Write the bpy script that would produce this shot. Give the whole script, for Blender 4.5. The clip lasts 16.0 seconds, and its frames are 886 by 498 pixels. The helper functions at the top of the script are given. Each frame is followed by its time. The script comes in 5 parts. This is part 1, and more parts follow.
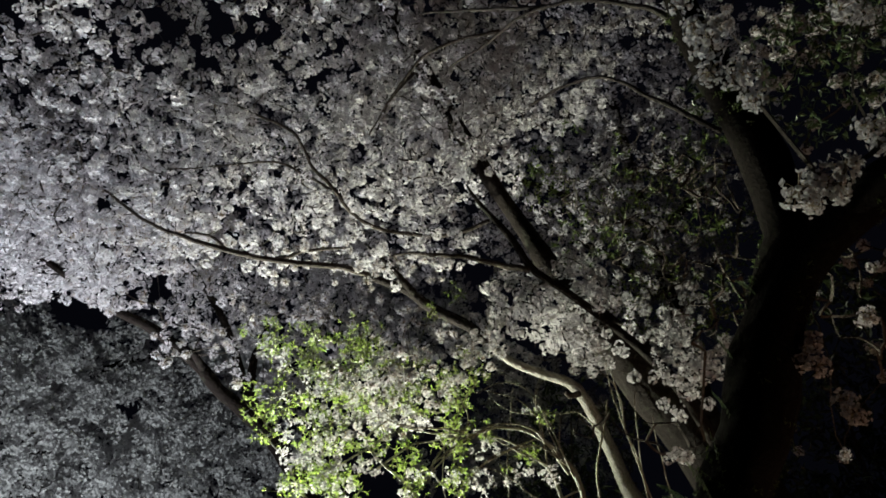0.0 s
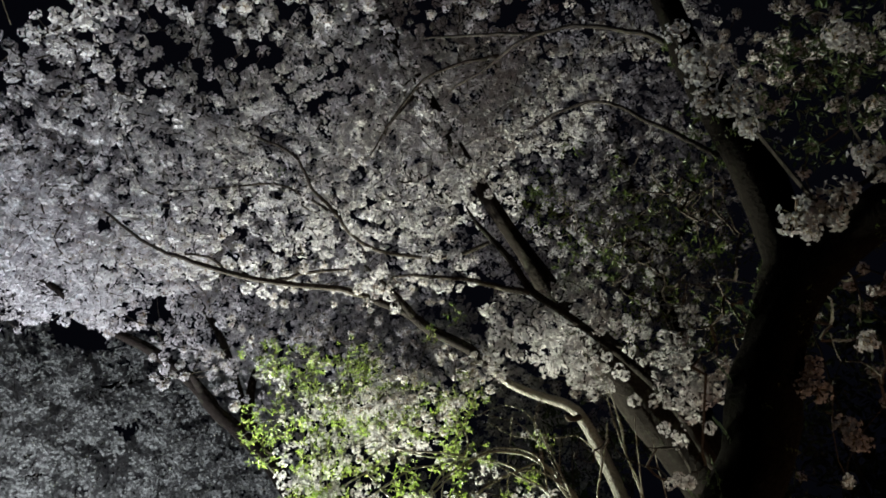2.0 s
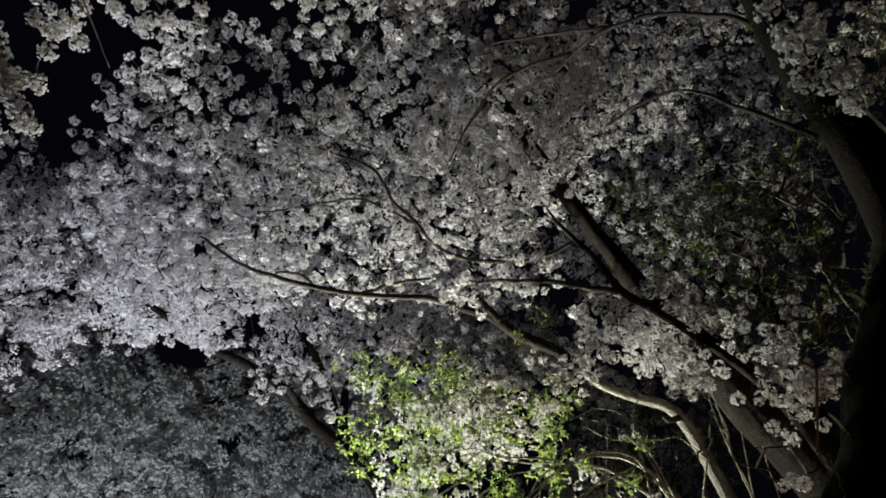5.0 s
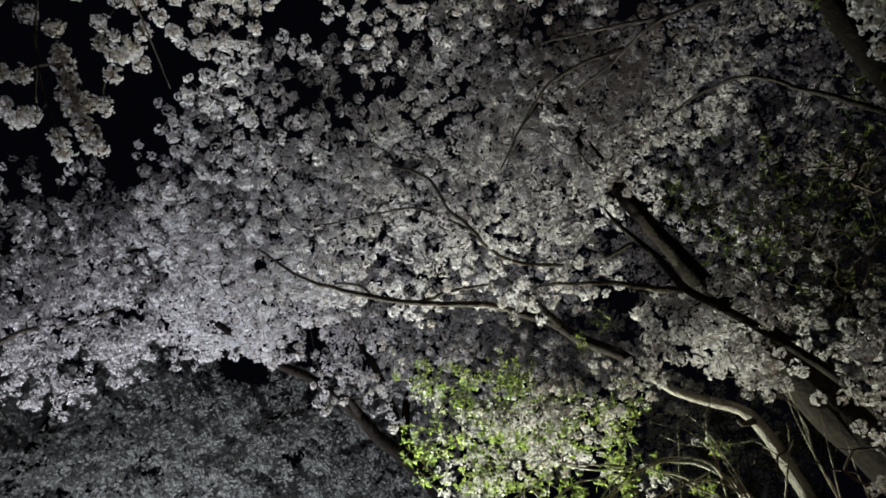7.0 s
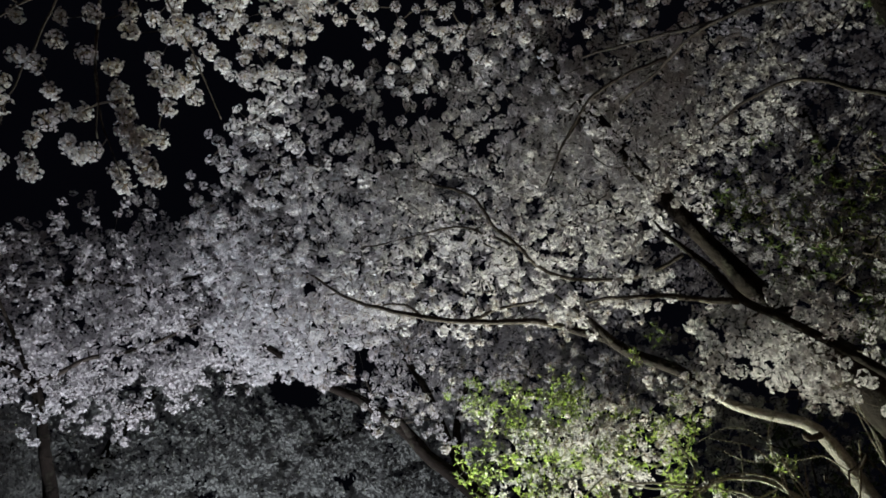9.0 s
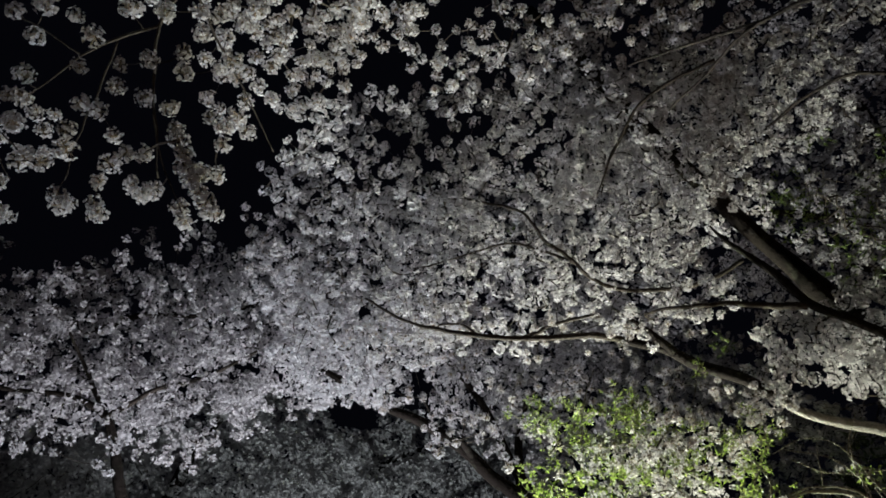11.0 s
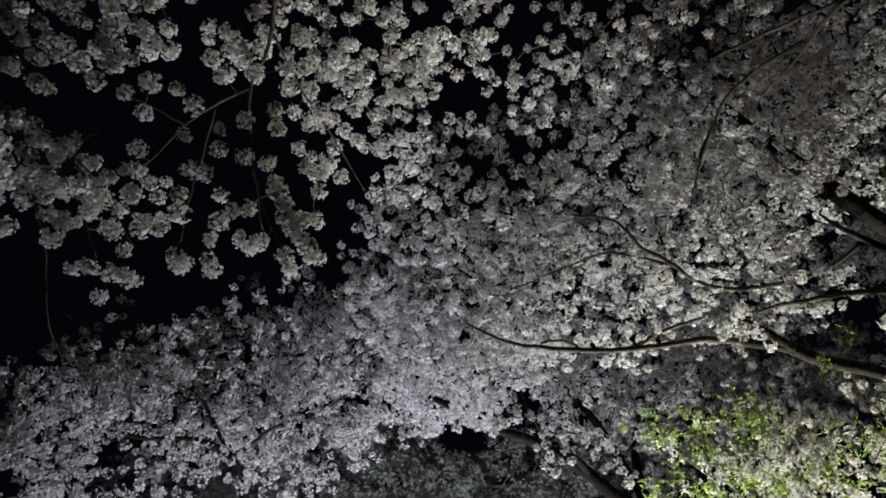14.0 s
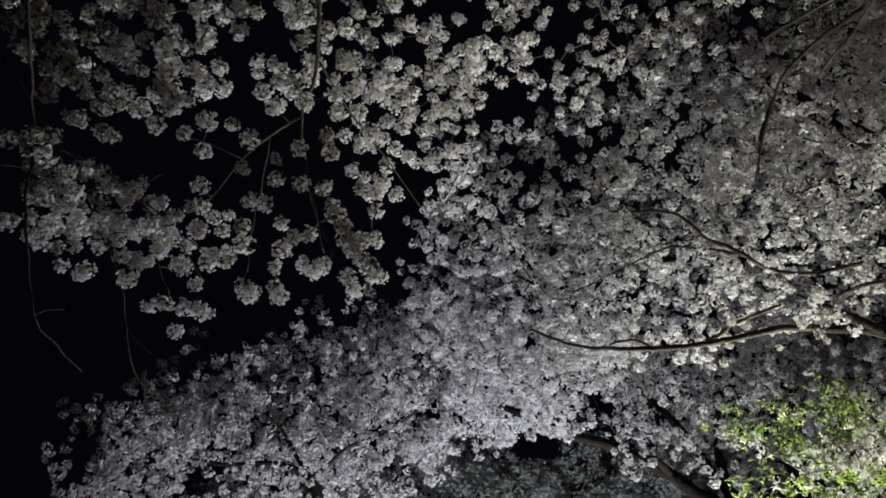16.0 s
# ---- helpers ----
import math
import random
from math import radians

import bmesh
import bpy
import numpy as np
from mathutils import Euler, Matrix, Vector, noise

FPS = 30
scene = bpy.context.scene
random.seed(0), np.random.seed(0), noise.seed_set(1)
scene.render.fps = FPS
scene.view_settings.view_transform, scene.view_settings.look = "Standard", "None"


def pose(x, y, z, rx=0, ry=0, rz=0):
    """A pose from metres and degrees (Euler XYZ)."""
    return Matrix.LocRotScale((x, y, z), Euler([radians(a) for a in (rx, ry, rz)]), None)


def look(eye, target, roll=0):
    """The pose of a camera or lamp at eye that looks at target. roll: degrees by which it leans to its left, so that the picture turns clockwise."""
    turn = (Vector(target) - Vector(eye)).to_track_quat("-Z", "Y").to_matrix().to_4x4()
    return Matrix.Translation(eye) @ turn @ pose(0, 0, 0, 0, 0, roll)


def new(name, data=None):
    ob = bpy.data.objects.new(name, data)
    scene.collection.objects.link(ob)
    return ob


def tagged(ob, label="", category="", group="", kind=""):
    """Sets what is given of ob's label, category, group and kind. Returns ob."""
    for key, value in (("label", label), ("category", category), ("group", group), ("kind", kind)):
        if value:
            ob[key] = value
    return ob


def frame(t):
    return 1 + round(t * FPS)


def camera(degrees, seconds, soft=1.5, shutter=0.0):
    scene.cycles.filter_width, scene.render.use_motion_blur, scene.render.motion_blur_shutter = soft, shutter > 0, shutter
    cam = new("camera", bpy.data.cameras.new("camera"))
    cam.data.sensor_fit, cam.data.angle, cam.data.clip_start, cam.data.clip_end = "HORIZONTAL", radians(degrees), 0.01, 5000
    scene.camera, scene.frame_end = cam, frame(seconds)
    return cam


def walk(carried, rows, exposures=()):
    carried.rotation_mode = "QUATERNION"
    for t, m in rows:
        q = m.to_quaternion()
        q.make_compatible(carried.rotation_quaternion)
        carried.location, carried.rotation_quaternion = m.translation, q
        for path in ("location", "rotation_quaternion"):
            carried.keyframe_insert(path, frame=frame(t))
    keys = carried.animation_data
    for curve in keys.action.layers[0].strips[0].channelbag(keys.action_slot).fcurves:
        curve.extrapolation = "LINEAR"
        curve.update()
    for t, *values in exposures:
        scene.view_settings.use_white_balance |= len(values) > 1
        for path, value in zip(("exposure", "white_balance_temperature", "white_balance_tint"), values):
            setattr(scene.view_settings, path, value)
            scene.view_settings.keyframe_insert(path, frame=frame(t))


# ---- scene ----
# A night-time grove of flowering cherry trees, lit from the ground by floodlights, seen by someone
# who stands on the grass, looks up and turns slowly to the left.

# ---- camera ----
cam = camera(67.52, 16.0, soft=1.7)


def aim(x, y, z, az, el, roll):
    ahead = Vector((math.sin(radians(az)) * math.cos(radians(el)), math.cos(radians(az)) * math.cos(radians(el)), math.sin(radians(el))))
    return look((x, y, z), Vector((x, y, z)) + ahead, roll)


# seconds, eye, bearing, height angle, roll
PATH = [
    (0.0, 0.052, -0.059, 1.563, 15.94, 30.16, 2.8),
    (0.5, 0.053, -0.058, 1.557, 16.26, 30.77, 2.83),
    (1.0, 0.052, -0.06, 1.553, 16.49, 31.26, 2.89),
    (1.5, 0.052, -0.062, 1.56, 16.35, 31.68, 2.81),
    (2.0, 0.056, -0.067, 1.573, 15.77, 31.91, 3.0),
    (2.5, 0.056, -0.069, 1.571, 14.52, 32.23, 3.45),
    (3.0, 0.056, -0.067, 1.573, 13.55, 32.4, 3.63),
    (3.5, 0.054, -0.068, 1.571, 12.08, 32.32, 3.83),
    (4.0, 0.059, -0.059, 1.573, 10.53, 32.22, 4.05),
    (4.5, 0.041, -0.062, 1.577, 9.2, 31.98, 3.85),
    (7.0, 0.011, -0.011, 1.557, 2.38, 32.73, 4.42),
    (7.5, 0.001, -0.002, 1.552, 1.28, 33.12, 4.57),
    (8.0, 0.0, -0.0, 1.55, -0.0, 33.43, 4.82),
    (8.5, -0.004, -0.002, 1.55, -1.29, 33.77, 4.98),
    (9.0, -0.012, -0.008, 1.549, -2.21, 34.1, 5.05),
    (11.5, -0.032, -0.017, 1.558, -8.93, 35.39, 5.13),
    (12.0, -0.037, -0.022, 1.557, -10.22, 35.56, 5.06),
    (12.5, -0.044, -0.028, 1.555, -11.68, 35.72, 4.91),
    (13.0, -0.055, -0.043, 1.563, -13.47, 35.78, 4.83),
    (13.5, -0.066, -0.051, 1.564, -15.02, 35.94, 4.69),
    (14.0, -0.066, -0.056, 1.565, -16.84, 36.09, 4.49),
    (14.5, -0.072, -0.059, 1.564, -18.42, 36.25, 4.08),
    (15.0, -0.068, -0.059, 1.568, -20.25, 36.36, 3.9),
    (15.5, -0.068, -0.055, 1.569, -21.7, 36.52, 3.71),
    (16.0, -0.084, -0.062, 1.571, -22.84, 36.6, 3.21),
]
walk(cam, [(row[0], aim(*row[1:])) for row in PATH], [(0.0, 0.13), (3.0, 0.13), (4.5, 0.05), (8.0, -0.15), (12.0, -0.16), (14.0, -0.14), (16.0, -0.06)])

# ---- light ----
world = bpy.data.worlds.new("night_sky")
scene.world = world
world.use_nodes = True
world.node_tree.nodes["Background"].inputs["Color"].default_value = (0.11, 0.12, 0.22, 1)
world.node_tree.nodes["Background"].inputs["Strength"].default_value = 0.011


def floodlight(name, at, to, watts, colour, cone=150, size=0.15):
    lamp = bpy.data.lights.new(name, "SPOT")
    lamp.energy, lamp.color, lamp.spot_size, lamp.spot_blend, lamp.shadow_soft_size = watts, colour, radians(cone), 1.0, size
    ob = new(name, lamp)
    ob.matrix_world = look(at, to)
    return ob


floodlight("floodlight_shrub", (0.42, 5.85, 1.1), (0.72, 3.6, 2.6), 1900, (0.97, 1.0, 0.80), 82, 0.06)
# Unseen lamp added to brighten the crown where the shrub lamp is blocked.
floodlight("canopy_fill", (-0.4, 5.7, 0.3), (-0.45, 3.4, 4.5), 430, (0.92, 0.97, 0.98), 82, 0.06)
floodlight("floodlight_left", (-1.6, 5.8, 0.4), (-2.2, 4.4, 4.0), 1080, (0.90, 0.92, 1.0), 122, 0.08)
# Unseen cool lamp added to light the hanging pompoms from behind and below.
floodlight("overhang_fill", (-1.0, 6.6, 0.3), (-1.6, 1.6, 3.9), 400, (0.56, 0.84, 1.0), 64, 0.08)
floodlight("floodlight_far", (-2.1, 9.0, 0.4), (-2.2, 12.0, 3.6), 570, (0.86, 0.96, 0.97), 165, 0.12)
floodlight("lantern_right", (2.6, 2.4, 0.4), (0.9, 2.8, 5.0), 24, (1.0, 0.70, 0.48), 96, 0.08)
# Unseen second warm lamp, added to tint the forked trunk's right edge.
floodlight("edge_fill", (3.6, 1.0, 0.5), (2.0, 1.9, 2.7), 34, (1.0, 0.58, 0.34), 100, 0.08)


# ---- materials ----
def node_material(name):
    m = bpy.data.materials.new(name)
    m.use_nodes = True
    nt = m.node_tree
    nt.nodes.clear()
    return m, nt, nt.nodes.new("ShaderNodeOutputMaterial")


def ramp(nt, fac, stops):
    r = nt.nodes.new("ShaderNodeValToRGB")
    while len(r.color_ramp.elements) < len(stops):
        r.color_ramp.elements.new(0.5)
    for e, (p, c) in zip(r.color_ramp.elements, stops):
        e.position, e.color = p, (*c, 1)
    nt.links.new(fac, r.inputs[0])
    return r.outputs[0]


def noise_tex(nt, scale, detail=4, coords=None, rough=0.6):
    n = nt.nodes.new("ShaderNodeTexNoise")
    n.inputs["Scale"].default_value, n.inputs["Detail"].default_value, n.inputs["Roughness"].default_value = scale, detail, rough
    if coords:
        nt.links.new(coords, n.inputs["Vector"])
    return n.outputs["Fac"]


def mix_rgb(nt, fac, a, b, kind="MIX"):
    m = nt.nodes.new("ShaderNodeMix")
    m.data_type, m.blend_type = "RGBA", kind
    for sock, v in ((m.inputs[0], fac), (m.inputs[6], a), (m.inputs[7], b)):
        if isinstance(v, (int, float)):
            sock.default_value = v
        elif isinstance(v, tuple):
            sock.default_value = (*v, 1)
        else:
            nt.links.new(v, sock)
    return m.outputs[2]


def thin_material(name, stops, through_light, rough=0.6, gloss=0.04):
    """A petal or a leaf: colour by island, a soft mottle, light from the far side shines through."""
    m, nt, out = node_material(name)
    geo = nt.nodes.new("ShaderNodeNewGeometry")
    col = ramp(nt, geo.outputs["Random Per Island"], stops)
    tex = nt.nodes.new("ShaderNodeTexCoord")
    mott = noise_tex(nt, 55, 3, tex.outputs["Object"])
    col = mix_rgb(nt, 0.35, col, ramp(nt, mott, [(0.3, (0.55, 0.52, 0.54)), (0.7, (1, 1, 1))]), "MULTIPLY")
    d, tr, g = nt.nodes.new("ShaderNodeBsdfDiffuse"), nt.nodes.new("ShaderNodeBsdfTranslucent"), nt.nodes.new("ShaderNodeBsdfGlossy")
    nt.links.new(col, d.inputs["Color"])
    nt.links.new(col, tr.inputs["Color"])
    g.inputs["Roughness"].default_value = rough
    a, b = nt.nodes.new("ShaderNodeMixShader"), nt.nodes.new("ShaderNodeMixShader")
    a.inputs[0].default_value, b.inputs[0].default_value = through_light, gloss
    nt.links.new(d.outputs[0], a.inputs[1])
    nt.links.new(tr.outputs[0], a.inputs[2])
    nt.links.new(a.outputs[0], b.inputs[1])
    nt.links.new(g.outputs[0], b.inputs[2])
    nt.links.new(b.outputs[0], out.inputs[0])
    return m


PETAL = thin_material("cherry_petal", [(0.0, (0.66, 0.62, 0.645)), (0.5, (0.76, 0.75, 0.765)), (1.0, (0.64, 0.63, 0.63))], 0.32)
HEART = thin_material("flower_heart", [(0.0, (0.42, 0.26, 0.22)), (0.6, (0.38, 0.34, 0.20)), (1.0, (0.55, 0.46, 0.32))], 0.2)
LEAF = thin_material("young_leaf", [(0.0, (0.20, 0.31, 0.05)), (0.6, (0.33, 0.46, 0.09)), (1.0, (0.50, 0.58, 0.20))], 0.45, 0.4, 0.06)
# Young leaf green darkened for shade; the moss uses this tone too.
SHADE_LEAF = thin_material("shaded_leaf", [(0.0, (0.06, 0.10, 0.02)), (1.0, (0.14, 0.19, 0.05))], 0.3, 0.4, 0.05)
FERN = thin_material("fern_leaf", [(0.0, (0.09, 0.13, 0.06)), (1.0, (0.20, 0.25, 0.13))], 0.25, 0.4, 0.06)
# Leaf green darkened again where little light falls; shade is in the colour.
DARK_LEAF = thin_material("darkened_leaf", [(0.0, (0.035, 0.06, 0.02)), (1.0, (0.075, 0.11, 0.035))], 0.2, 0.4, 0.06)


def bark_material(name, dark, light, moss, scale=1.0, rough=0.85, gloss=0.15):
    m, nt, out = node_material(name)
    tex = nt.nodes.new("ShaderNodeTexCoord")
    p = nt.nodes.new("ShaderNodeBsdfPrincipled")
    big = noise_tex(nt, 11 * scale, 6, tex.outputs["Object"], 0.65)
    fine = noise_tex(nt, 70 * scale, 6, tex.outputs["Object"], 0.7)
    col = ramp(nt, fine, [(0.3, dark), (0.7, light)])
    col = mix_rgb(nt, ramp(nt, big, [(0.55, (0, 0, 0)), (0.70, (1, 1, 1))]), col, moss)
    nt.links.new(col, p.inputs["Base Color"])
    p.inputs["Roughness"].default_value, p.inputs["Specular IOR Level"].default_value = rough, gloss
    vor = nt.nodes.new("ShaderNodeTexVoronoi")
    vor.inputs["Scale"].default_value = 26 * scale
    warp = nt.nodes.new("ShaderNodeMix")
    warp.data_type = "VECTOR"
    warp.inputs[0].default_value = 0.12
    nt.links.new(tex.outputs["Object"], warp.inputs[4])
    grain = nt.nodes.new("ShaderNodeTexNoise")
    grain.inputs["Scale"].default_value, grain.inputs["Detail"].default_value = 9 * scale, 5
    nt.links.new(tex.outputs["Object"], grain.inputs["Vector"])
    nt.links.new(grain.outputs["Color"], warp.inputs[5])
    nt.links.new(warp.outputs[1], vor.inputs["Vector"])
    b1, b2 = nt.nodes.new("ShaderNodeBump"), nt.nodes.new("ShaderNodeBump")
    b1.inputs["Strength"].default_value, b1.inputs["Distance"].default_value = 0.5, 0.010
    b2.inputs["Strength"].default_value, b2.inputs["Distance"].default_value = 0.9, 0.012
    nt.links.new(vor.outputs["Distance"], b1.inputs["Height"])
    nt.links.new(fine, b2.inputs["Height"])
    nt.links.new(b1.outputs[0], b2.inputs["Normal"])
    nt.links.new(b2.outputs[0], p.inputs["Normal"])
    nt.links.new(p.outputs[0], out.inputs[0])
    return m


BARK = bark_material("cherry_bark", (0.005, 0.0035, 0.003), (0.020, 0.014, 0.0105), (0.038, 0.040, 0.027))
# Cherry bark darkened: the trunk's unlit side is put into the colour.
SHADED_BARK = bark_material("shaded_bark", (0.002, 0.0016, 0.0013), (0.011, 0.008, 0.006), (0.014, 0.016, 0.008), 1.3, 0.9, 0.06)
# Bark lightened: the floodlight's shine on the trunk is put into the colour.
LIT_BARK = bark_material("lit_smooth_bark", (0.10, 0.088, 0.072), (0.38, 0.35, 0.30), (0.16, 0.165, 0.11), 1.4, 0.40, 0.8)
TWIG = bark_material("twig_bark", (0.03, 0.024, 0.02), (0.085, 0.07, 0.058), (0.07, 0.068, 0.048))
STEM = bark_material("shrub_stem_bark", (0.10, 0.09, 0.06), (0.32, 0.30, 0.22), (0.18, 0.20, 0.11), 1.4, 0.42, 0.7)

m, nt, out = node_material("grass_and_soil")
tex = nt.nodes.new("ShaderNodeTexCoord")
p = nt.nodes.new("ShaderNodeBsdfPrincipled")
col = mix_rgb(nt, ramp(nt, noise_tex(nt, 0.6, 6, tex.outputs["Object"]), [(0.42, (0, 0, 0)), (0.6, (1, 1, 1))]), (0.05, 0.07, 0.02), (0.09, 0.065, 0.045))
col = mix_rgb(nt, 0.7, col, ramp(nt, noise_tex(nt, 40, 5, tex.outputs["Object"]), [(0.3, (0.35, 0.35, 0.35)), (0.7, (1, 1, 1))]), "MULTIPLY")
nt.links.new(col, p.inputs["Base Color"])
p.inputs["Roughness"].default_value = 0.95
bump = nt.nodes.new("ShaderNodeBump")
bump.inputs["Distance"].default_value = 0.03
nt.links.new(noise_tex(nt, 60, 6, tex.outputs["Object"]), bump.inputs["Height"])
nt.links.new(bump.outputs[0], p.inputs["Normal"])
nt.links.new(p.outputs[0], out.inputs[0])
SOIL = m


# ---- builders ----
def mesh_of(name, verts, faces, materials, smooth=False, index=None):
    """A mesh from arrays of vertices (n, 3) and faces of one size (m, k)."""
    me = bpy.data.meshes.new(name)
    verts, faces = np.asarray(verts, np.float32), np.asarray(faces, np.int32)
    k = faces.shape[1]
    me.vertices.add(len(verts))
    me.vertices.foreach_set("co", verts.ravel())
    me.loops.add(faces.size)
    me.loops.foreach_set("vertex_index", faces.ravel())
    me.polygons.add(len(faces))
    me.polygons.foreach_set("loop_start", np.arange(len(faces), dtype=np.int32) * k)
    me.polygons.foreach_set("use_smooth", np.full(len(faces), smooth))
    for mat in materials:
        me.materials.append(mat)
    if index is not None:
        me.polygons.foreach_set("material_index", np.asarray(index, np.int32))
    me.update(calc_edges=True)
    return me


def piece(name, me, parent, label="", kind=""):
    ob = new(name, me)
    ob.parent = parent
    return tagged(ob, label, "", "", kind)


def spline(points, step=0.06):
    """A smooth line through (x, y, z, radius) points, with a small wander."""
    pts = np.array(points, float)
    ext = np.vstack([2 * pts[0] - pts[1], pts, 2 * pts[-1] - pts[-2]])
    outp = []
    for i in range(1, len(ext) - 2):
        a, b, c, d = ext[i - 1:i + 3]
        n = max(2, int(np.linalg.norm(c[:3] - b[:3]) / step))
        u = np.linspace(0, 1, n, endpoint=False)[:, None]
        outp.append(0.5 * (2 * b + (c - a) * u + (2 * a - 5 * b + 4 * c - d) * u**2 + (3 * b - a - 3 * c + d) * u**3))
    return np.vstack(outp + [pts[-1:]])


def tube(line, sides, rough=0.0):
    """A closed tube along a line of (x, y, z, radius)."""
    c, r = line[:, :3], np.maximum(line[:, 3], 0.001)
    tan = np.gradient(c, axis=0)
    tan /= np.linalg.norm(tan, axis=1, keepdims=True) + 1e-9
    up = np.array([0.31, 0.17, 0.93])
    if abs(tan[0] @ up) > 0.9:
        up = np.array([1.0, 0.1, 0.0])
    n = np.zeros_like(c)
    prev = up
    for i in range(len(c)):
        v = prev - tan[i] * (prev @ tan[i])
        prev = n[i] = v / np.linalg.norm(v)
    b = np.cross(tan, n)
    ang = np.linspace(0, 2 * math.pi, sides, endpoint=False)
    ring = n[:, None] * np.cos(ang)[None, :, None] + b[:, None] * np.sin(ang)[None, :, None]
    rad = np.repeat(r[:, None], sides, 1)
    if rough:
        for i in range(len(c)):
            for j in range(sides):
                q = Vector(c[i] + ring[i, j] * r[i])
                rad[i, j] *= 1 + rough * (noise.noise(q * 6) + 0.6 * noise.noise(q * 17) + 0.35 * noise.noise(q * 40))
    v = c[:, None] + ring * rad[..., None]
    L = len(c)
    i, j = np.meshgrid(np.arange(L - 1), np.arange(sides), indexing="ij")
    k = (j + 1) % sides
    faces = np.stack([i * sides + j, i * sides + k, (i + 1) * sides + k, (i + 1) * sides + j], -1).reshape(-1, 4)
    v = np.vstack([v.reshape(-1, 3), c[:1], c[-1:]])
    e0, e1 = L * sides, L * sides + 1
    a = np.arange(sides)
    caps = np.vstack([np.stack([np.full(sides, e0), (a + 1) % sides, a, np.full(sides, e0)], -1)])
    tip = np.stack([np.full(sides, e1), (L - 1) * sides + a, (L - 1) * sides + (a + 1) % sides, np.full(sides, e1)], -1)
    return v, faces, np.vstack([caps, tip])[:, :3]


def limb_mesh(name, points, mat, sides=14, rough=0.12):
    line = spline(points, max(0.03, points[0][3] * 0.7))
    if points[0][3] < 0.025:
        sway = np.array([noise.noise_vector(Vector(p[:3]) * 9.0) * 0.010 + noise.noise_vector(Vector(p[:3]) * 30.0) * 0.003 for p in line])
        line[:, :3] += sway * np.clip(np.arange(len(line)) / 4, 0, 1)[:, None]
    v, quads, tris = tube(line, sides, rough)
    me = bpy.data.meshes.new(name)
    me.from_pydata(v.tolist(), [], quads.tolist() + tris.tolist())
    me.polygons.foreach_set("use_smooth", np.ones(len(me.polygons), bool))
    me.materials.append(mat)
    me.update()
    return me


rng = np.random.default_rng(7)


def rotations(n):
    q = rng.normal(size=(n, 4))
    q /= np.linalg.norm(q, axis=1, keepdims=True)
    w, x, y, z = q.T
    return np.stack([1 - 2 * (y * y + z * z), 2 * (x * y - z * w), 2 * (x * z + y * w),
                     2 * (x * y + z * w), 1 - 2 * (x * x + z * z), 2 * (y * z - x * w),
                     2 * (x * z - y * w), 2 * (y * z + x * w), 1 - 2 * (x * x + y * y)], -1).reshape(n, 3, 3)


def flower(rich, wide):
    """One cupped five-petalled flower that faces +z, of radius 1: vertices, faces, material numbers."""
    v, f, ix = [], [], []
    cup = rng.uniform(0.25, 1.0)
    for k in range(5):
        a = k * 2 * math.pi / 5 + rng.uniform(-0.15, 0.15)
        lift, size = cup + rng.uniform(-0.22, 0.22), rng.uniform(0.82, 1.15)
        flat, high = math.cos(lift), math.sin(lift)
        ca, sa = math.cos(a), math.sin(a)
        shape = ((0.06, 0), (0.66, wide), (1.0, 0.0), (0.66, -wide)) if rich else ((0.06, 0), (0.94, wide), (0.94, -wide))
        s = len(v)
        for along, across in shape:
            bend = high * along + 0.30 * abs(across) - 0.12 * along * along
            v.append(((along * flat * ca - across * sa) * size, (along * flat * sa + across * ca) * size, bend * size))
        f.append(tuple(range(s, s + len(shape)))[::-1])
        ix.append(0)
    if rich:
        a, s = rng.uniform(0, 6), len(v)
        ca, sa = math.cos(a), math.sin(a)
        v += [(-0.12 * sa, 0.12 * ca, 0.04), (0.12 * sa, -0.12 * ca, 0.04), (0.16 * ca + 0.1 * sa, 0.16 * sa - 0.1 * ca, 0.36), (0.16 * ca - 0.1 * sa, 0.16 * sa + 0.1 * ca, 0.36)]
        f.append((s, s + 1, s + 2, s + 3))
        ix.append(1)
    return np.array(v), np.array(f), np.array(ix)


def cluster(count, rich, petal=0.30, wide=0.42, stray=0.3, open_end=-0.45):
    """An umbel of radius about 1: flowers on stalks that spread from the origin, a dome round +z, open behind."""
    vs, fs, ixs, n = [], [], [], 0
    for k in range(count):
        z = 1 - (1 - open_end) * (k + 0.5) / count
        a = k * 2.39996 + rng.uniform(-0.5, 0.5)
        r = math.sqrt(max(0.0, 1 - z * z))
        d = np.array([r * math.cos(a), r * math.sin(a), z]) + rng.normal(0, 0.16, 3)
        d /= np.linalg.norm(d)
        seat = d * rng.uniform(0.52, 0.86)
        d = d + rng.normal(0, stray, 3)
        d /= np.linalg.norm(d)
        t = np.cross(d, rng.normal(size=3))
        t /= np.linalg.norm(t)
        v, f, ix = flower(rich, wide)
        v = v * petal * rng.uniform(0.8, 1.2)
        vs.append((v[:, :1] * t + v[:, 1:2] * np.cross(d, t) + v[:, 2:] * d) + seat)
        fs.append(f + n)
        ixs.append(ix)
        n += len(v)
        if rich:
            tip, low = seat + d * 0.02, np.array([0, 0, -0.15])
            vs.append(np.array([low - t * 0.012, low + t * 0.012, tip + t * 0.022, tip - t * 0.022]))
            fs.append(np.array([[n, n + 1, n + 2, n + 3]]))
            ixs.append(np.array([1]))
            n += 4
    lump = np.array([rng.uniform(0.85, 1.1), rng.uniform(0.85, 1.1), rng.uniform(0.8, 1.15)])
    return np.vstack(vs) * lump, np.vstack(fs), np.concatenate(ixs)


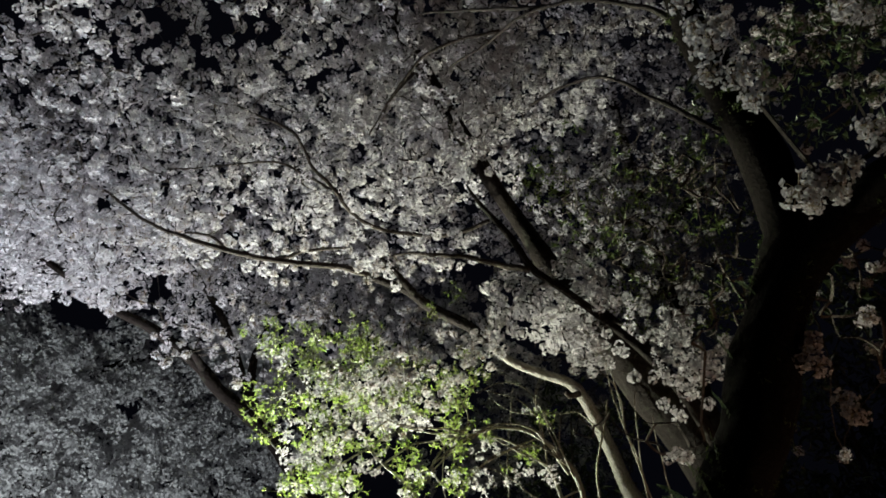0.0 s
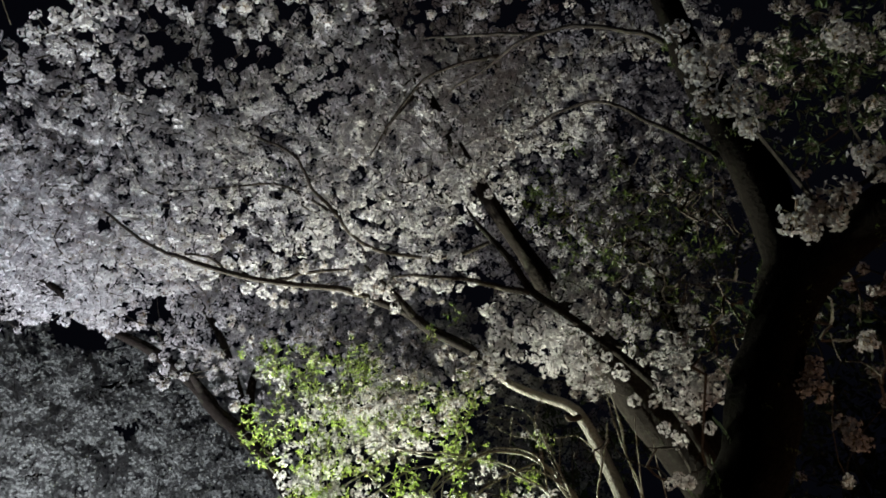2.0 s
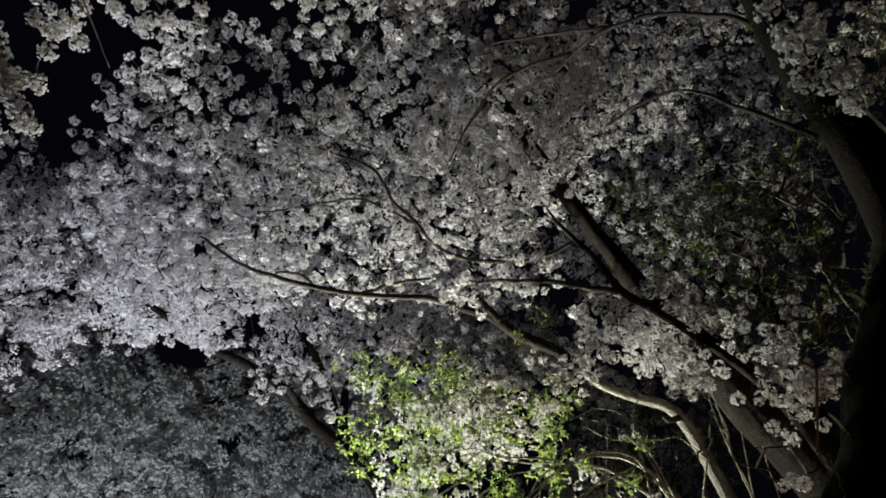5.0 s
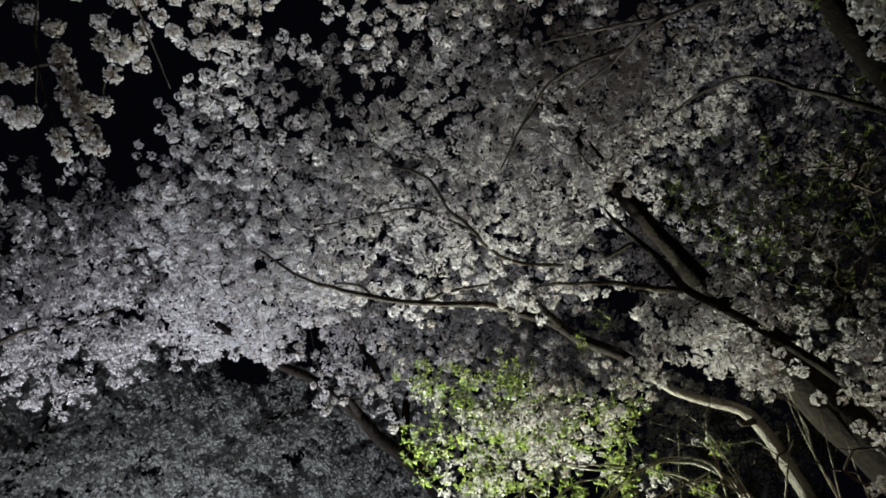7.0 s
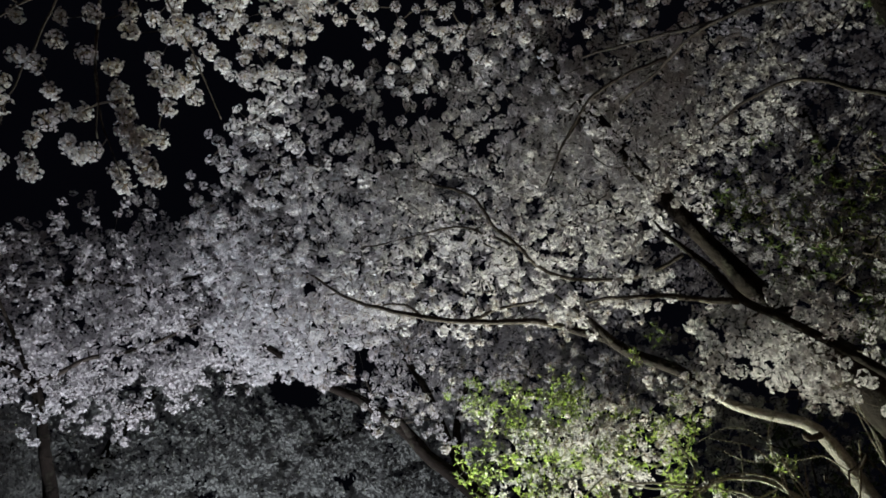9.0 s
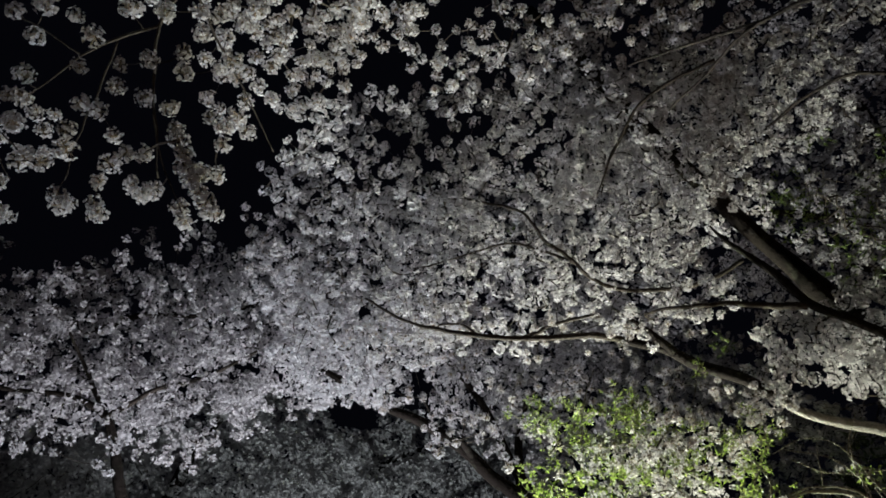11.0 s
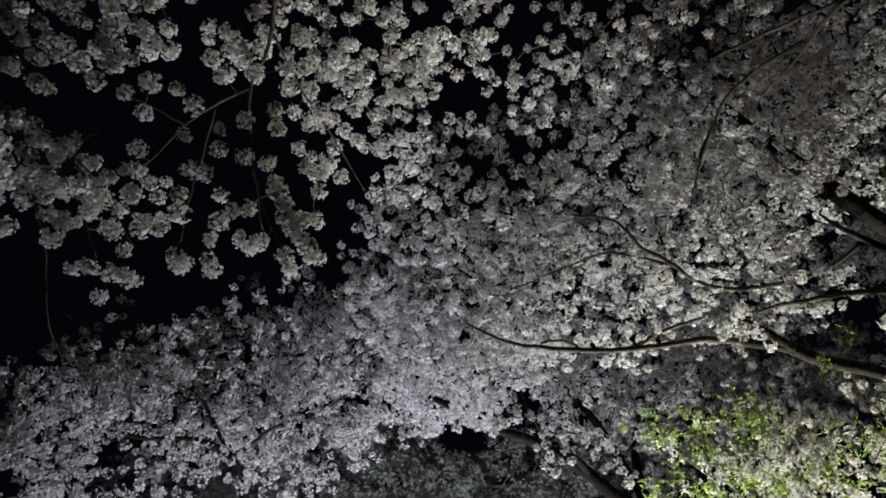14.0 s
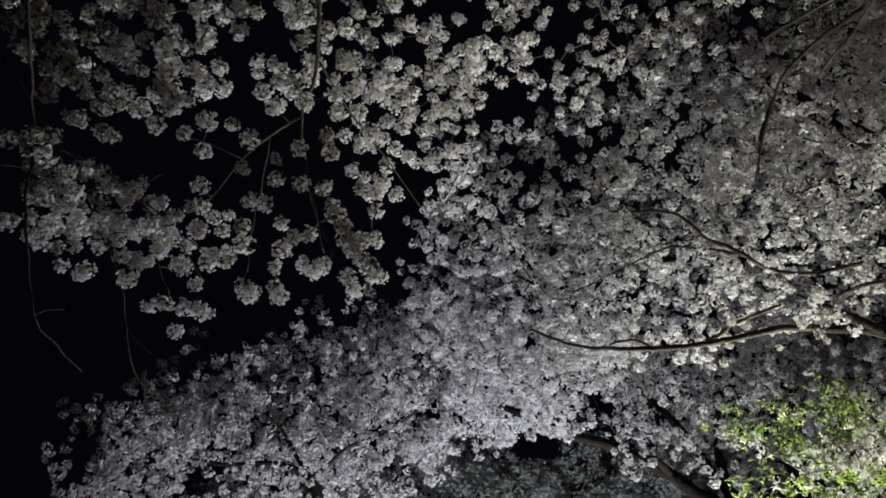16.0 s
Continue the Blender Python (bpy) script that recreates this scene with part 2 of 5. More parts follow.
RICH = [cluster(n, True, p, 0.42, 0.25, -0.6) for n, p in ((46, 0.23), (50, 0.22), (42, 0.24), (52, 0.215), (46, 0.23), (34, 0.26), (48, 0.225), (40, 0.245))]
PLAIN = [cluster(n, False, 0.31, 0.42, 0.25, -0.6) for n in (28, 26, 30, 28, 25, 22, 19)]
MIDDLE = [cluster(n, False, 0.37, 0.42) for n in (16, 18, 14, 19, 12)]
SMALL = [cluster(n, False, 0.46, 0.42, 0.4, -0.7) for n in (11, 12, 9, 8)]
RICH_MESHES = [mesh_of("pompom", v * 0.05, f, [PETAL, HEART], False, ix) for v, f, ix in RICH]


def hanging(n, lean=0.75):
    """Turns that send +z mostly downwards, with a random spin."""
    d = rng.normal(0, lean, (n, 3)) + np.array([0, 0, -0.8])
    d /= np.linalg.norm(d, axis=1, keepdims=True)
    s = np.cross(d, rng.normal(size=(n, 3)))
    s /= np.linalg.norm(s, axis=1, keepdims=True)
    return np.stack([s, np.cross(d, s), d], -1)


def leaf_bunch(count):
    """Narrow leaves that spread from the origin, of length about 1."""
    vs, fs = [], []
    for k in range(count):
        d = rng.normal(size=3) + np.array([0, 0, 0.5])
        d /= np.linalg.norm(d)
        s = np.cross(d, rng.normal(size=3))
        s /= np.linalg.norm(s)
        n = np.cross(d, s)
        L, W = rng.uniform(0.7, 1.25), rng.uniform(0.11, 0.18)
        base, i = d * 0.12, len(vs) * 6
        vs.append(np.array([base, base + d * L * 0.45 + s * W + n * 0.07, base + d * L - n * 0.12, base + d * L * 0.45 - s * W + n * 0.07, base + d * L * 0.4 - n * 0.02, base]))
        fs += [(i, i + 1, i + 2, i + 4), (i, i + 4, i + 2, i + 3)]
    return np.vstack(vs), np.array(fs), np.zeros(len(fs), int)


LEAVES = [leaf_bunch(n) for n in (5, 6, 7, 4)]


def scattered(name, shapes, places, sizes, materials, turns=rotations):
    """Many copies of a few shapes, turned at random, joined into one mesh."""
    vs, fs, ixs, n = [], [], [], 0
    pick = rng.integers(0, len(shapes), len(places))
    for k, (v, f, ix) in enumerate(shapes):
        sel = pick == k
        m = int(sel.sum())
        if not m:
            continue
        q = np.einsum("nij,vj->nvi", turns(m), v) * sizes[sel][:, None, None] + places[sel][:, None]
        vs.append(q.reshape(-1, 3))
        fs.append((f[None] + (np.arange(m) * len(v))[:, None, None]).reshape(-1, f.shape[1]) + n)
        ixs.append(np.tile(ix, m))
        n += m * len(v)
    return mesh_of(name, np.vstack(vs), np.vstack(fs), materials, False, np.concatenate(ixs))


HEAD = np.array([0.0, 0.0, 1.56])
# openings in the crowns to the night sky, fitted to the camera's view: a direction from HEAD and half the width in
# radians
SKY_GAPS = [(Vector(way).normalized(), wide) for way, wide in (((-0.254, 0.902, 0.349), 0.018), ((-0.234, 0.909, 0.345), 0.022), ((-0.213, 0.916, 0.341), 0.019), ((-0.146, 0.960, 0.241), 0.015), ((-0.229, 0.843, 0.486), 0.012))]


def fill(blobs, cover, ball=0.05, gaps=0.0, grain=2.2, holes=(), flat=1.0, apart=0.064):
    """Places for pompoms inside round boughs (x, y, z, radius); cover: how often they overlap seen from one side;
    gaps: how much of the bough is left open, in drifts, which flat lays level; apart: the least distance between two; holes: openings (x, y, z, radius) kept free."""
    found, cells = [], {}
    for x, y, z, r in blobs:
        n = int(1.5 * cover * (r / ball) ** 2) + 2
        d = rng.normal(size=(n, 3))
        d /= np.linalg.norm(d, axis=1, keepdims=True)
        q = np.array([x, y, z]) + d * (rng.uniform(0, 1, n) ** (1 / 2.4) * r * rng.uniform(0.85, 1.15, n))[:, None]
        for p in q:
            way = Vector(p - HEAD).normalized()
            if any((way - g).length < wide * (1 + 0.5 * noise.noise(way * 90)) for g, wide in SKY_GAPS):
                continue
            if gaps and noise.noise(Vector((p[0], p[1], p[2] * flat)) * grain) * 1.6 + 0.5 < gaps:
                continue
            if any((p[0] - h[0]) ** 2 + (p[1] - h[1]) ** 2 + (p[2] - h[2]) ** 2 < h[3] ** 2 for h in holes):
                continue
            i, j, k = (int(math.floor(c / apart)) for c in p)
            if any(((p - q) ** 2).sum() < apart * apart for a in (i - 1, i, i + 1) for b in (j - 1, j, j + 1) for c in (k - 1, k, k + 1) for q in cells.get((a, b, c), ())):
                continue
            cells.setdefault((i, j, k), []).append(p)
            found.append(p)
    return np.array(found)


def twig_mesh(name, roots, places, mat, fine=0.0016, most=1500, bow=0.07):
    """Twigs that join every place to the nearest wood, thicker where they carry more."""
    if len(places) > most:
        places = places[rng.permutation(len(places))[:most]]
    n = len(places)
    node, parent = roots.copy(), []
    best = np.full(n, 1e9)
    near = np.zeros(n, int)
    for k in range(0, len(roots), 400):
        d = ((places[:, None] - roots[None, k:k + 400]) ** 2).sum(2)
        i = d.argmin(1)
        v = d[np.arange(n), i]
        near = np.where(v < best, i + k, near)
        best = np.minimum(best, v)
    todo, order, par = np.ones(n, bool), [], {}
    for _ in range(n):
        i = int(np.where(todo, best, 1e9).argmin())
        todo[i] = False
        order.append(i)
        par[i] = int(near[i])
        d = ((places - places[i]) ** 2).sum(1)
        closer = d < best
        near[closer] = len(roots) + i
        best = np.minimum(best, d)
    weight = np.ones(n)
    for i in reversed(order):
        if par[i] >= len(roots):
            weight[par[i] - len(roots)] += weight[i]
    ang = np.array([0, 2.094, 4.189])
    vs, fs = [], []
    for i in order:
        a = roots[par[i]] if par[i] < len(roots) else places[par[i] - len(roots)]
        b = places[i]
        L = np.linalg.norm(b - a) + 1e-6
        t = (b - a) / L
        s = np.cross(t, [0.3, 0.2, 0.9])
        s /= np.linalg.norm(s) + 1e-9
        u = np.cross(t, s)
        bend = rng.normal(0, bow, 3) * L + np.array([0, 0, -0.06 * L])
        r1 = min(fine * weight[i] ** 0.42, 0.0065)
        ring = s[None] * np.cos(ang)[:, None] + u[None] * np.sin(ang)[:, None]
        k = len(vs) * 3
        for w in (0, 0.35, 0.7, 1.0):
            vs.append(a + (b - a) * w + bend * (4 * w * (1 - w)) + ring * r1 * (1.25 - 0.35 * w))
        for g in range(3):
            for j in range(3):
                fs.append((k + g * 3 + j, k + g * 3 + (j + 1) % 3, k + g * 3 + 3 + (j + 1) % 3, k + g * 3 + 3 + j))
    return mesh_of(name, np.vstack(vs), np.array(fs), [mat])


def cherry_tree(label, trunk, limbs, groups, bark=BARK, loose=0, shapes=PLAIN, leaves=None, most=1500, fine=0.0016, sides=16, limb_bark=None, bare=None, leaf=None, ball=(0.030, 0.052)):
    """trunk and limbs: lists of (x, y, z, radius); groups: arrays of places for blossom clusters."""
    root = tagged(new("cherry_tree"), label, "tree", "cherry trees")
    base = np.array(trunk[0][:3])
    root.location = base
    shift = -base

    def moved(line):
        return [(x + shift[0], y + shift[1], z + shift[2], r) for x, y, z, r in line]
    wood = [spline(trunk)[:, :3]]
    piece("trunk", limb_mesh("trunk", moved(trunk), bark, sides + 6, 0.1 if bark is LIT_BARK else 0.2), root, "smooth trunk, bark lightened for the floodlight" if bark is LIT_BARK else "dark furrowed trunk")
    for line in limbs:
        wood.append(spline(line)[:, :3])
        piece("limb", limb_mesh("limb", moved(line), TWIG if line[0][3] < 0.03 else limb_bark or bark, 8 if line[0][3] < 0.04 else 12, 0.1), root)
    places = np.vstack(groups)
    wood = np.vstack(wood) + shift
    places = places + shift
    piece("brushwood", twig_mesh("brushwood", wood, places if bare is None else np.vstack([places, bare + shift]), TWIG, fine, most), root, "thin bare twigs", "stuff")
    sizes = rng.uniform(*ball, len(places))
    order = np.argsort(np.linalg.norm((places - shift)[:, :2], axis=1))
    for i in order[:loose]:
        ob = piece("pompom", RICH_MESHES[int(rng.integers(0, len(RICH_MESHES)))], root)
        ob.location, ob.scale = places[i], (sizes[i] / 0.05,) * 3
        ob.rotation_euler = Matrix(hanging(1)[0].tolist()).to_euler()
    rest = order[loose:]
    if len(rest):
        piece("crown", scattered("crown", shapes, places[rest], sizes[rest], [PETAL, HEART], hanging), root, "dense white blossom", "stuff")
    if leaves is not None:
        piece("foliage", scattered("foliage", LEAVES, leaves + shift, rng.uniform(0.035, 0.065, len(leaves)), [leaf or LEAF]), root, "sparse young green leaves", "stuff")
    return root


# ---- ground ----
bm = bmesh.new()
bmesh.ops.create_grid(bm, x_segments=90, y_segments=90, size=1)
for v in bm.verts:
    far = 4 + 400 * max(abs(v.co.x), abs(v.co.y)) ** 3
    v.co.x, v.co.y = v.co.x * far, v.co.y * far
    v.co.z = 0.05 * noise.noise(Vector((v.co.x * 0.5, v.co.y * 0.5, 0)))
me = bpy.data.meshes.new("ground")
bm.to_mesh(me)
bm.free()
me.materials.append(SOIL)
tagged(new("ground", me), "dark trodden grass and bare soil under the trees", "ground", "", "structure")


def foot(line, at, flare=1.35):
    """Leads a trunk down to the ground, with a flare at its foot."""
    x, y, z, r = line[0]
    mid = ((x + at[0]) / 2 * 0.9 + at[0] * 0.1, (y + at[1]) / 2 * 0.9 + at[1] * 0.1, z * 0.42, r * 1.1)
    return [(at[0], at[1], -0.08, r * flare), mid] + line


# ---- the dark forked tree beside the viewer ----
trunk = foot([(1.80, 2.10, 1.91, 0.129), (1.84, 1.92, 2.24, 0.117), (1.84, 1.81, 2.50, 0.113), (1.85, 1.67, 2.72, 0.108), (1.84, 1.56, 2.88, 0.101), (1.77, 1.51, 3.03, 0.091), (1.63, 1.44, 3.23, 0.084), (1.52, 1.41, 3.43, 0.076), (1.41, 1.38, 3.61, 0.063), (1.31, 1.32, 3.78, 0.052), (1.18, 1.27, 4.00, 0.038), (1.03, 1.27, 4.30, 0.022)], (1.95, 2.0))
limbs = []
limbs.append([(1.84, 1.70, 2.66, 0.085), (1.87, 1.55, 2.80, 0.092), (1.90, 1.42, 2.87, 0.092), (1.92, 1.26, 2.90, 0.086), (1.96, 1.07, 2.92, 0.073), (2.02, 0.89, 2.97, 0.055), (2.15, 0.72, 3.07, 0.032)])
limbs.append([(1.58, 1.52, 3.27, 0.012), (1.46, 1.63, 3.45, 0.010), (1.33, 1.72, 3.61, 0.008), (1.23, 1.83, 3.72, 0.008), (1.18, 2.05, 3.83, 0.007), (1.11, 2.22, 3.85, 0.006)])
limbs.append([(1.38, 1.39, 3.65, 0.015), (1.25, 1.47, 3.78, 0.011), (1.07, 1.64, 3.94, 0.009), (0.91, 1.83, 3.99, 0.008), (0.85, 2.09, 4.07, 0.007), (0.73, 2.37, 4.13, 0.006)])
limbs.append([(0.98, 1.74, 3.97, 0.011), (0.78, 1.92, 4.09, 0.008), (0.51, 2.16, 4.22, 0.006)])
near = np.array([(0.87, 0.79, 2.78, 0.000), (0.92, 0.77, 2.79, 0.000), (0.89, 0.79, 2.74, 0.000), (0.93, 0.84, 2.71, 0.000), (0.97, 0.82, 2.69, 0.000), (1.03, 0.83, 2.66, 0.000), (1.01, 0.82, 2.73, 0.000), (1.15, 0.88, 2.46, 0.000), (1.17, 0.84, 2.48, 0.000), (1.21, 0.84, 2.46, 0.000), (1.17, 0.88, 2.43, 0.000), (1.23, 0.82, 2.51, 0.000), (0.87, 0.82, 2.90, 0.000), (1.34, 0.81, 2.65, 0.000), (1.37, 0.82, 2.61, 0.000), (1.21, 0.69, 2.87, 0.000), (1.25, 0.67, 2.85, 0.000), (1.93, 1.60, 2.28, 0.000)] + [(1.95, 1.59, 2.24, 0.000), (1.91, 1.66, 2.51, 0.000), (1.89, 1.70, 2.45, 0.000), (1.93, 1.67, 2.43, 0.000)])[:, :3]
back = fill([(2.82, 2.02, 4.58, 0.314), (2.92, 1.76, 4.67, 0.353), (3.12, 1.95, 4.34, 0.275), (2.94, 2.24, 4.31, 0.196), (2.59, 2.02, 4.78, 0.275), (3.11, 1.53, 4.29, 0.450), (2.86, 1.91, 4.92, 0.327), (3.40, 2.83, 3.42, 0.205), (3.44, 2.63, 3.12, 0.078), (3.06, 3.00, 2.55, 0.053), (3.23, 2.83, 2.50, 0.038), (2.50, 2.34, 2.66, 0.037), (2.51, 2.43, 2.42, 0.037), (2.65, 2.31, 2.32, 0.025), (2.23, 1.67, 2.68, 0.026), (2.87, 2.44, 3.42, 0.107), (3.13, 2.47, 3.42, 0.150), (3.23, 2.33, 3.44, 0.150)] + [(3.19, 2.41, 2.87, 0.072), (2.50, 2.11, 3.06, 0.043), (2.49, 1.95, 2.82, 0.046)], 0.42, gaps=0.28, apart=0.09)
forked = cherry_tree("dark forked cherry tree with few blossoms on its limbs", trunk, limbs, [near, back], bark=SHADED_BARK, loose=260, leaves=fill([(1.70, 1.72, 3.64, 0.082), (2.47, 1.84, 3.96, 0.266), (2.52, 1.54, 4.12, 0.299), (2.34, 1.74, 4.30, 0.171), (2.62, 1.63, 3.97, 0.266), (2.44, 1.57, 4.32, 0.273)], 1.3, apart=0.05), leaf=DARK_LEAF,
            bare=fill([(1.93, 2.07, 3.04, 0.218), (1.89, 1.85, 3.35, 0.164), (1.85, 2.18, 3.56, 0.239), (1.91, 2.22, 2.82, 0.136), (2.25, 1.82, 2.93, 0.164), (2.50, 1.97, 2.77, 0.174), (1.85, 1.43, 2.92, 0.069), (2.05, 2.46, 2.29, 0.141), (2.02, 2.82, 2.45, 0.123), (1.92, 3.20, 2.62, 0.166), (1.95, 2.05, 2.81, 0.132)], 1.2), most=1400, fine=0.0024)

bole = [spline(line) for line in (trunk, limbs[0])]
on = []
for line in bole:
    tan = np.gradient(line[:, :3], axis=0)
    tan /= np.linalg.norm(tan, axis=1, keepdims=True)
    pick = rng.integers(0, len(line), 60 * len(line))
    side = rng.normal(size=(len(pick), 3))
    side -= tan[pick] * (side * tan[pick]).sum(1, keepdims=True)
    side /= np.linalg.norm(side, axis=1, keepdims=True)
    q = line[pick, :3] + side * line[pick, 3:] * 0.98 + rng.normal(0, 0.015, (len(pick), 3)) * np.abs(tan[pick])
    keep = np.array([noise.noise(Vector(p) * 5) > 0.08 for p in q])
    on.append(q[keep])
on = np.vstack(on)
piece("moss", scattered("moss", LEAVES, on - np.array(forked.location), rng.uniform(0.006, 0.017, len(on)), [SHADE_LEAF]), forked, "dark green moss and small ferns on the bark", "stuff")

# ---- the big leaning tree ----
trunk = foot([(2.96, 2.97, 1.68, 0.222), (2.84, 3.16, 2.19, 0.220), (2.66, 3.27, 2.59, 0.193), (2.44, 3.38, 2.94, 0.165), (2.14, 3.42, 3.28, 0.135), (1.87, 3.45, 3.61, 0.083), (1.63, 3.43, 3.92, 0.061), (1.35, 3.34, 4.20, 0.054), (1.05, 3.27, 4.57, 0.051), (0.78, 3.18, 4.88, 0.056), (0.56, 3.09, 5.14, 0.053), (0.35, 2.98, 5.39, 0.046), (0.05, 2.88, 5.73, 0.035)], (3.4, 2.9))
limbs = []
limbs.append([(2.66, 3.07, 2.37, 0.042), (2.45, 2.93, 2.52, 0.034), (2.31, 2.90, 2.71, 0.030), (2.15, 2.98, 2.97, 0.027), (1.93, 3.07, 3.20, 0.024), (1.69, 3.11, 3.37, 0.024), (1.54, 3.17, 3.50, 0.024), (1.40, 3.17, 3.69, 0.021), (1.20, 3.21, 3.93, 0.013), (1.12, 3.21, 4.04, 0.006)])
limbs.append([(1.53, 3.18, 3.49, 0.021), (1.31, 3.29, 3.56, 0.017), (1.12, 3.39, 3.61, 0.014), (0.92, 3.48, 3.64, 0.011), (0.77, 3.62, 3.67, 0.007)])
limbs.append([(1.41, 3.56, 4.05, 0.014), (1.21, 3.69, 3.97, 0.014), (0.95, 3.77, 3.95, 0.014), (0.65, 3.68, 3.89, 0.013), (0.45, 3.58, 3.91, 0.012), (0.34, 3.49, 3.97, 0.012), (0.15, 3.41, 4.09, 0.011), (-0.00, 3.35, 4.25, 0.010), (-0.31, 3.49, 4.46, 0.009), (-0.54, 3.54, 4.53, 0.006)])
limbs.append([(0.39, 3.58, 4.00, 0.011), (0.17, 3.59, 4.11, 0.010), (-0.07, 3.60, 4.18, 0.008), (-0.35, 3.71, 4.16, 0.006), (-0.73, 3.82, 4.10, 0.005)])
limbs.append([(0.75, 3.16, 4.91, 0.013), (0.59, 3.20, 4.62, 0.009), (0.52, 3.29, 4.38, 0.005)])
limbs.append([(1.00, 2.33, 4.46, 0.012), (0.82, 2.43, 4.44, 0.010), (0.63, 2.57, 4.37, 0.009), (0.52, 2.75, 4.21, 0.007), (0.43, 2.93, 4.03, 0.005)])
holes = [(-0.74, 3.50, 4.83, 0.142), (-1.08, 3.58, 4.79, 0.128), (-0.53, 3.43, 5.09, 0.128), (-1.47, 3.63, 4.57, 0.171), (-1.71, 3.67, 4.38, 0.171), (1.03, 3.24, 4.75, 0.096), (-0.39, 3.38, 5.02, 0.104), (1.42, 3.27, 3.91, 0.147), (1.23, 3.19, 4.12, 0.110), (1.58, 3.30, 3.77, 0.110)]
# Repeated along sight lines from the viewer, placed to fit the camera's view.
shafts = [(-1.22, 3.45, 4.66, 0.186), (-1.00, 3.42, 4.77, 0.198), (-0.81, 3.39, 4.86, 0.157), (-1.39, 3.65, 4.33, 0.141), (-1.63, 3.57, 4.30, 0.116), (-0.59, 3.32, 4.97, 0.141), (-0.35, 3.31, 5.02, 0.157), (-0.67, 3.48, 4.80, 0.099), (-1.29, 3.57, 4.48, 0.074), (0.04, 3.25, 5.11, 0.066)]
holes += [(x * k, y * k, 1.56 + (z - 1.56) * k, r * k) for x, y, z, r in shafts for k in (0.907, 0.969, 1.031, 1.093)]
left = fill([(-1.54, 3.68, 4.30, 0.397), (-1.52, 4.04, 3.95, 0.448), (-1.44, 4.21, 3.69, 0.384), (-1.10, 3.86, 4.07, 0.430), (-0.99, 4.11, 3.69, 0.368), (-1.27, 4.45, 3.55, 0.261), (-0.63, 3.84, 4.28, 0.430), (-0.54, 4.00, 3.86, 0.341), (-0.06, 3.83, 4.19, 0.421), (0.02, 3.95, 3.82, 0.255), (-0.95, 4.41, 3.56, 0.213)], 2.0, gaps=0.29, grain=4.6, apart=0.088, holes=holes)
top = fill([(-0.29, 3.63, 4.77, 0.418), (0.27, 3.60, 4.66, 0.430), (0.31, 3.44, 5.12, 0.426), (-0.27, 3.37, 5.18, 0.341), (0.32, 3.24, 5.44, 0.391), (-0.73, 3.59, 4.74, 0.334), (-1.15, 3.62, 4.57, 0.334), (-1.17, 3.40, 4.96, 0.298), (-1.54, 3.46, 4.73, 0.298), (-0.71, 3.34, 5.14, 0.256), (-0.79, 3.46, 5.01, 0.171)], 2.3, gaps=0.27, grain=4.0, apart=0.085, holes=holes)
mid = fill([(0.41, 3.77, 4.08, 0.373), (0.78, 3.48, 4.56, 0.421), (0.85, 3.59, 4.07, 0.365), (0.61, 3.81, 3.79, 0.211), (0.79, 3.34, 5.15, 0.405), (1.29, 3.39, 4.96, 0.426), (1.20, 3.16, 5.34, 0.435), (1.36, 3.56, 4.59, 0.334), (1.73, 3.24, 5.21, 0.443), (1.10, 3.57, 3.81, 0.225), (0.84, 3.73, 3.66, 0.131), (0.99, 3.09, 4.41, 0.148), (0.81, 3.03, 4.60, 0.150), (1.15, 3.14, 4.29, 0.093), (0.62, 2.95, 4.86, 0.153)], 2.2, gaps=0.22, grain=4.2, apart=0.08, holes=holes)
right = fill([(2.24, 3.89, 5.20, 0.544), (2.46, 3.47, 5.48, 0.544), (2.61, 3.07, 5.72, 0.495), (2.04, 3.03, 5.78, 0.477), (2.68, 3.96, 4.82, 0.544), (2.25, 4.00, 4.36, 0.414), (2.92, 3.62, 5.00, 0.495), (3.02, 3.73, 4.43, 0.430), (2.63, 3.82, 4.09, 0.407), (2.98, 3.58, 3.85, 0.355), (3.03, 3.52, 3.39, 0.256), (3.31, 3.46, 4.82, 0.396), (3.05, 3.20, 5.31, 0.396), (2.05, 4.06, 4.79, 0.382), (2.74, 4.08, 3.74, 0.276), (2.58, 2.72, 5.98, 0.396)], 0.30, gaps=0.32, grain=3.0, apart=0.08)
low = fill([(2.04, 2.98, 3.23, 0.153), (2.13, 2.91, 2.88, 0.164), (2.29, 2.74, 2.84, 0.162), (2.26, 2.90, 2.66, 0.105), (2.41, 2.86, 2.62, 0.083), (2.03, 3.20, 3.07, 0.105), (1.81, 3.26, 3.20, 0.192), (1.51, 3.41, 3.44, 0.197), (1.50, 3.57, 3.23, 0.145), (1.65, 3.30, 3.30, 0.175), (2.29, 3.01, 2.43, 0.053), (1.86, 3.04, 3.33, 0.136), (1.78, 3.14, 3.56, 0.106), (1.68, 3.26, 3.44, 0.106), (2.04, 3.08, 3.06, 0.085), (2.35, 2.65, 2.76, 0.102), (2.38, 2.61, 2.94, 0.104), (2.23, 2.81, 3.06, 0.133)] + [(2.32, 2.77, 2.70, 0.097), (2.21, 2.92, 3.13, 0.102), (1.67, 3.20, 3.11, 0.135), (1.82, 3.15, 3.02, 0.135), (1.94, 3.07, 2.93, 0.126), (2.05, 2.98, 2.96, 0.113), (2.09, 2.97, 2.79, 0.079), (2.23, 2.82, 2.77, 0.136), (2.30, 2.71, 2.87, 0.130)], 2.0, gaps=0.18)
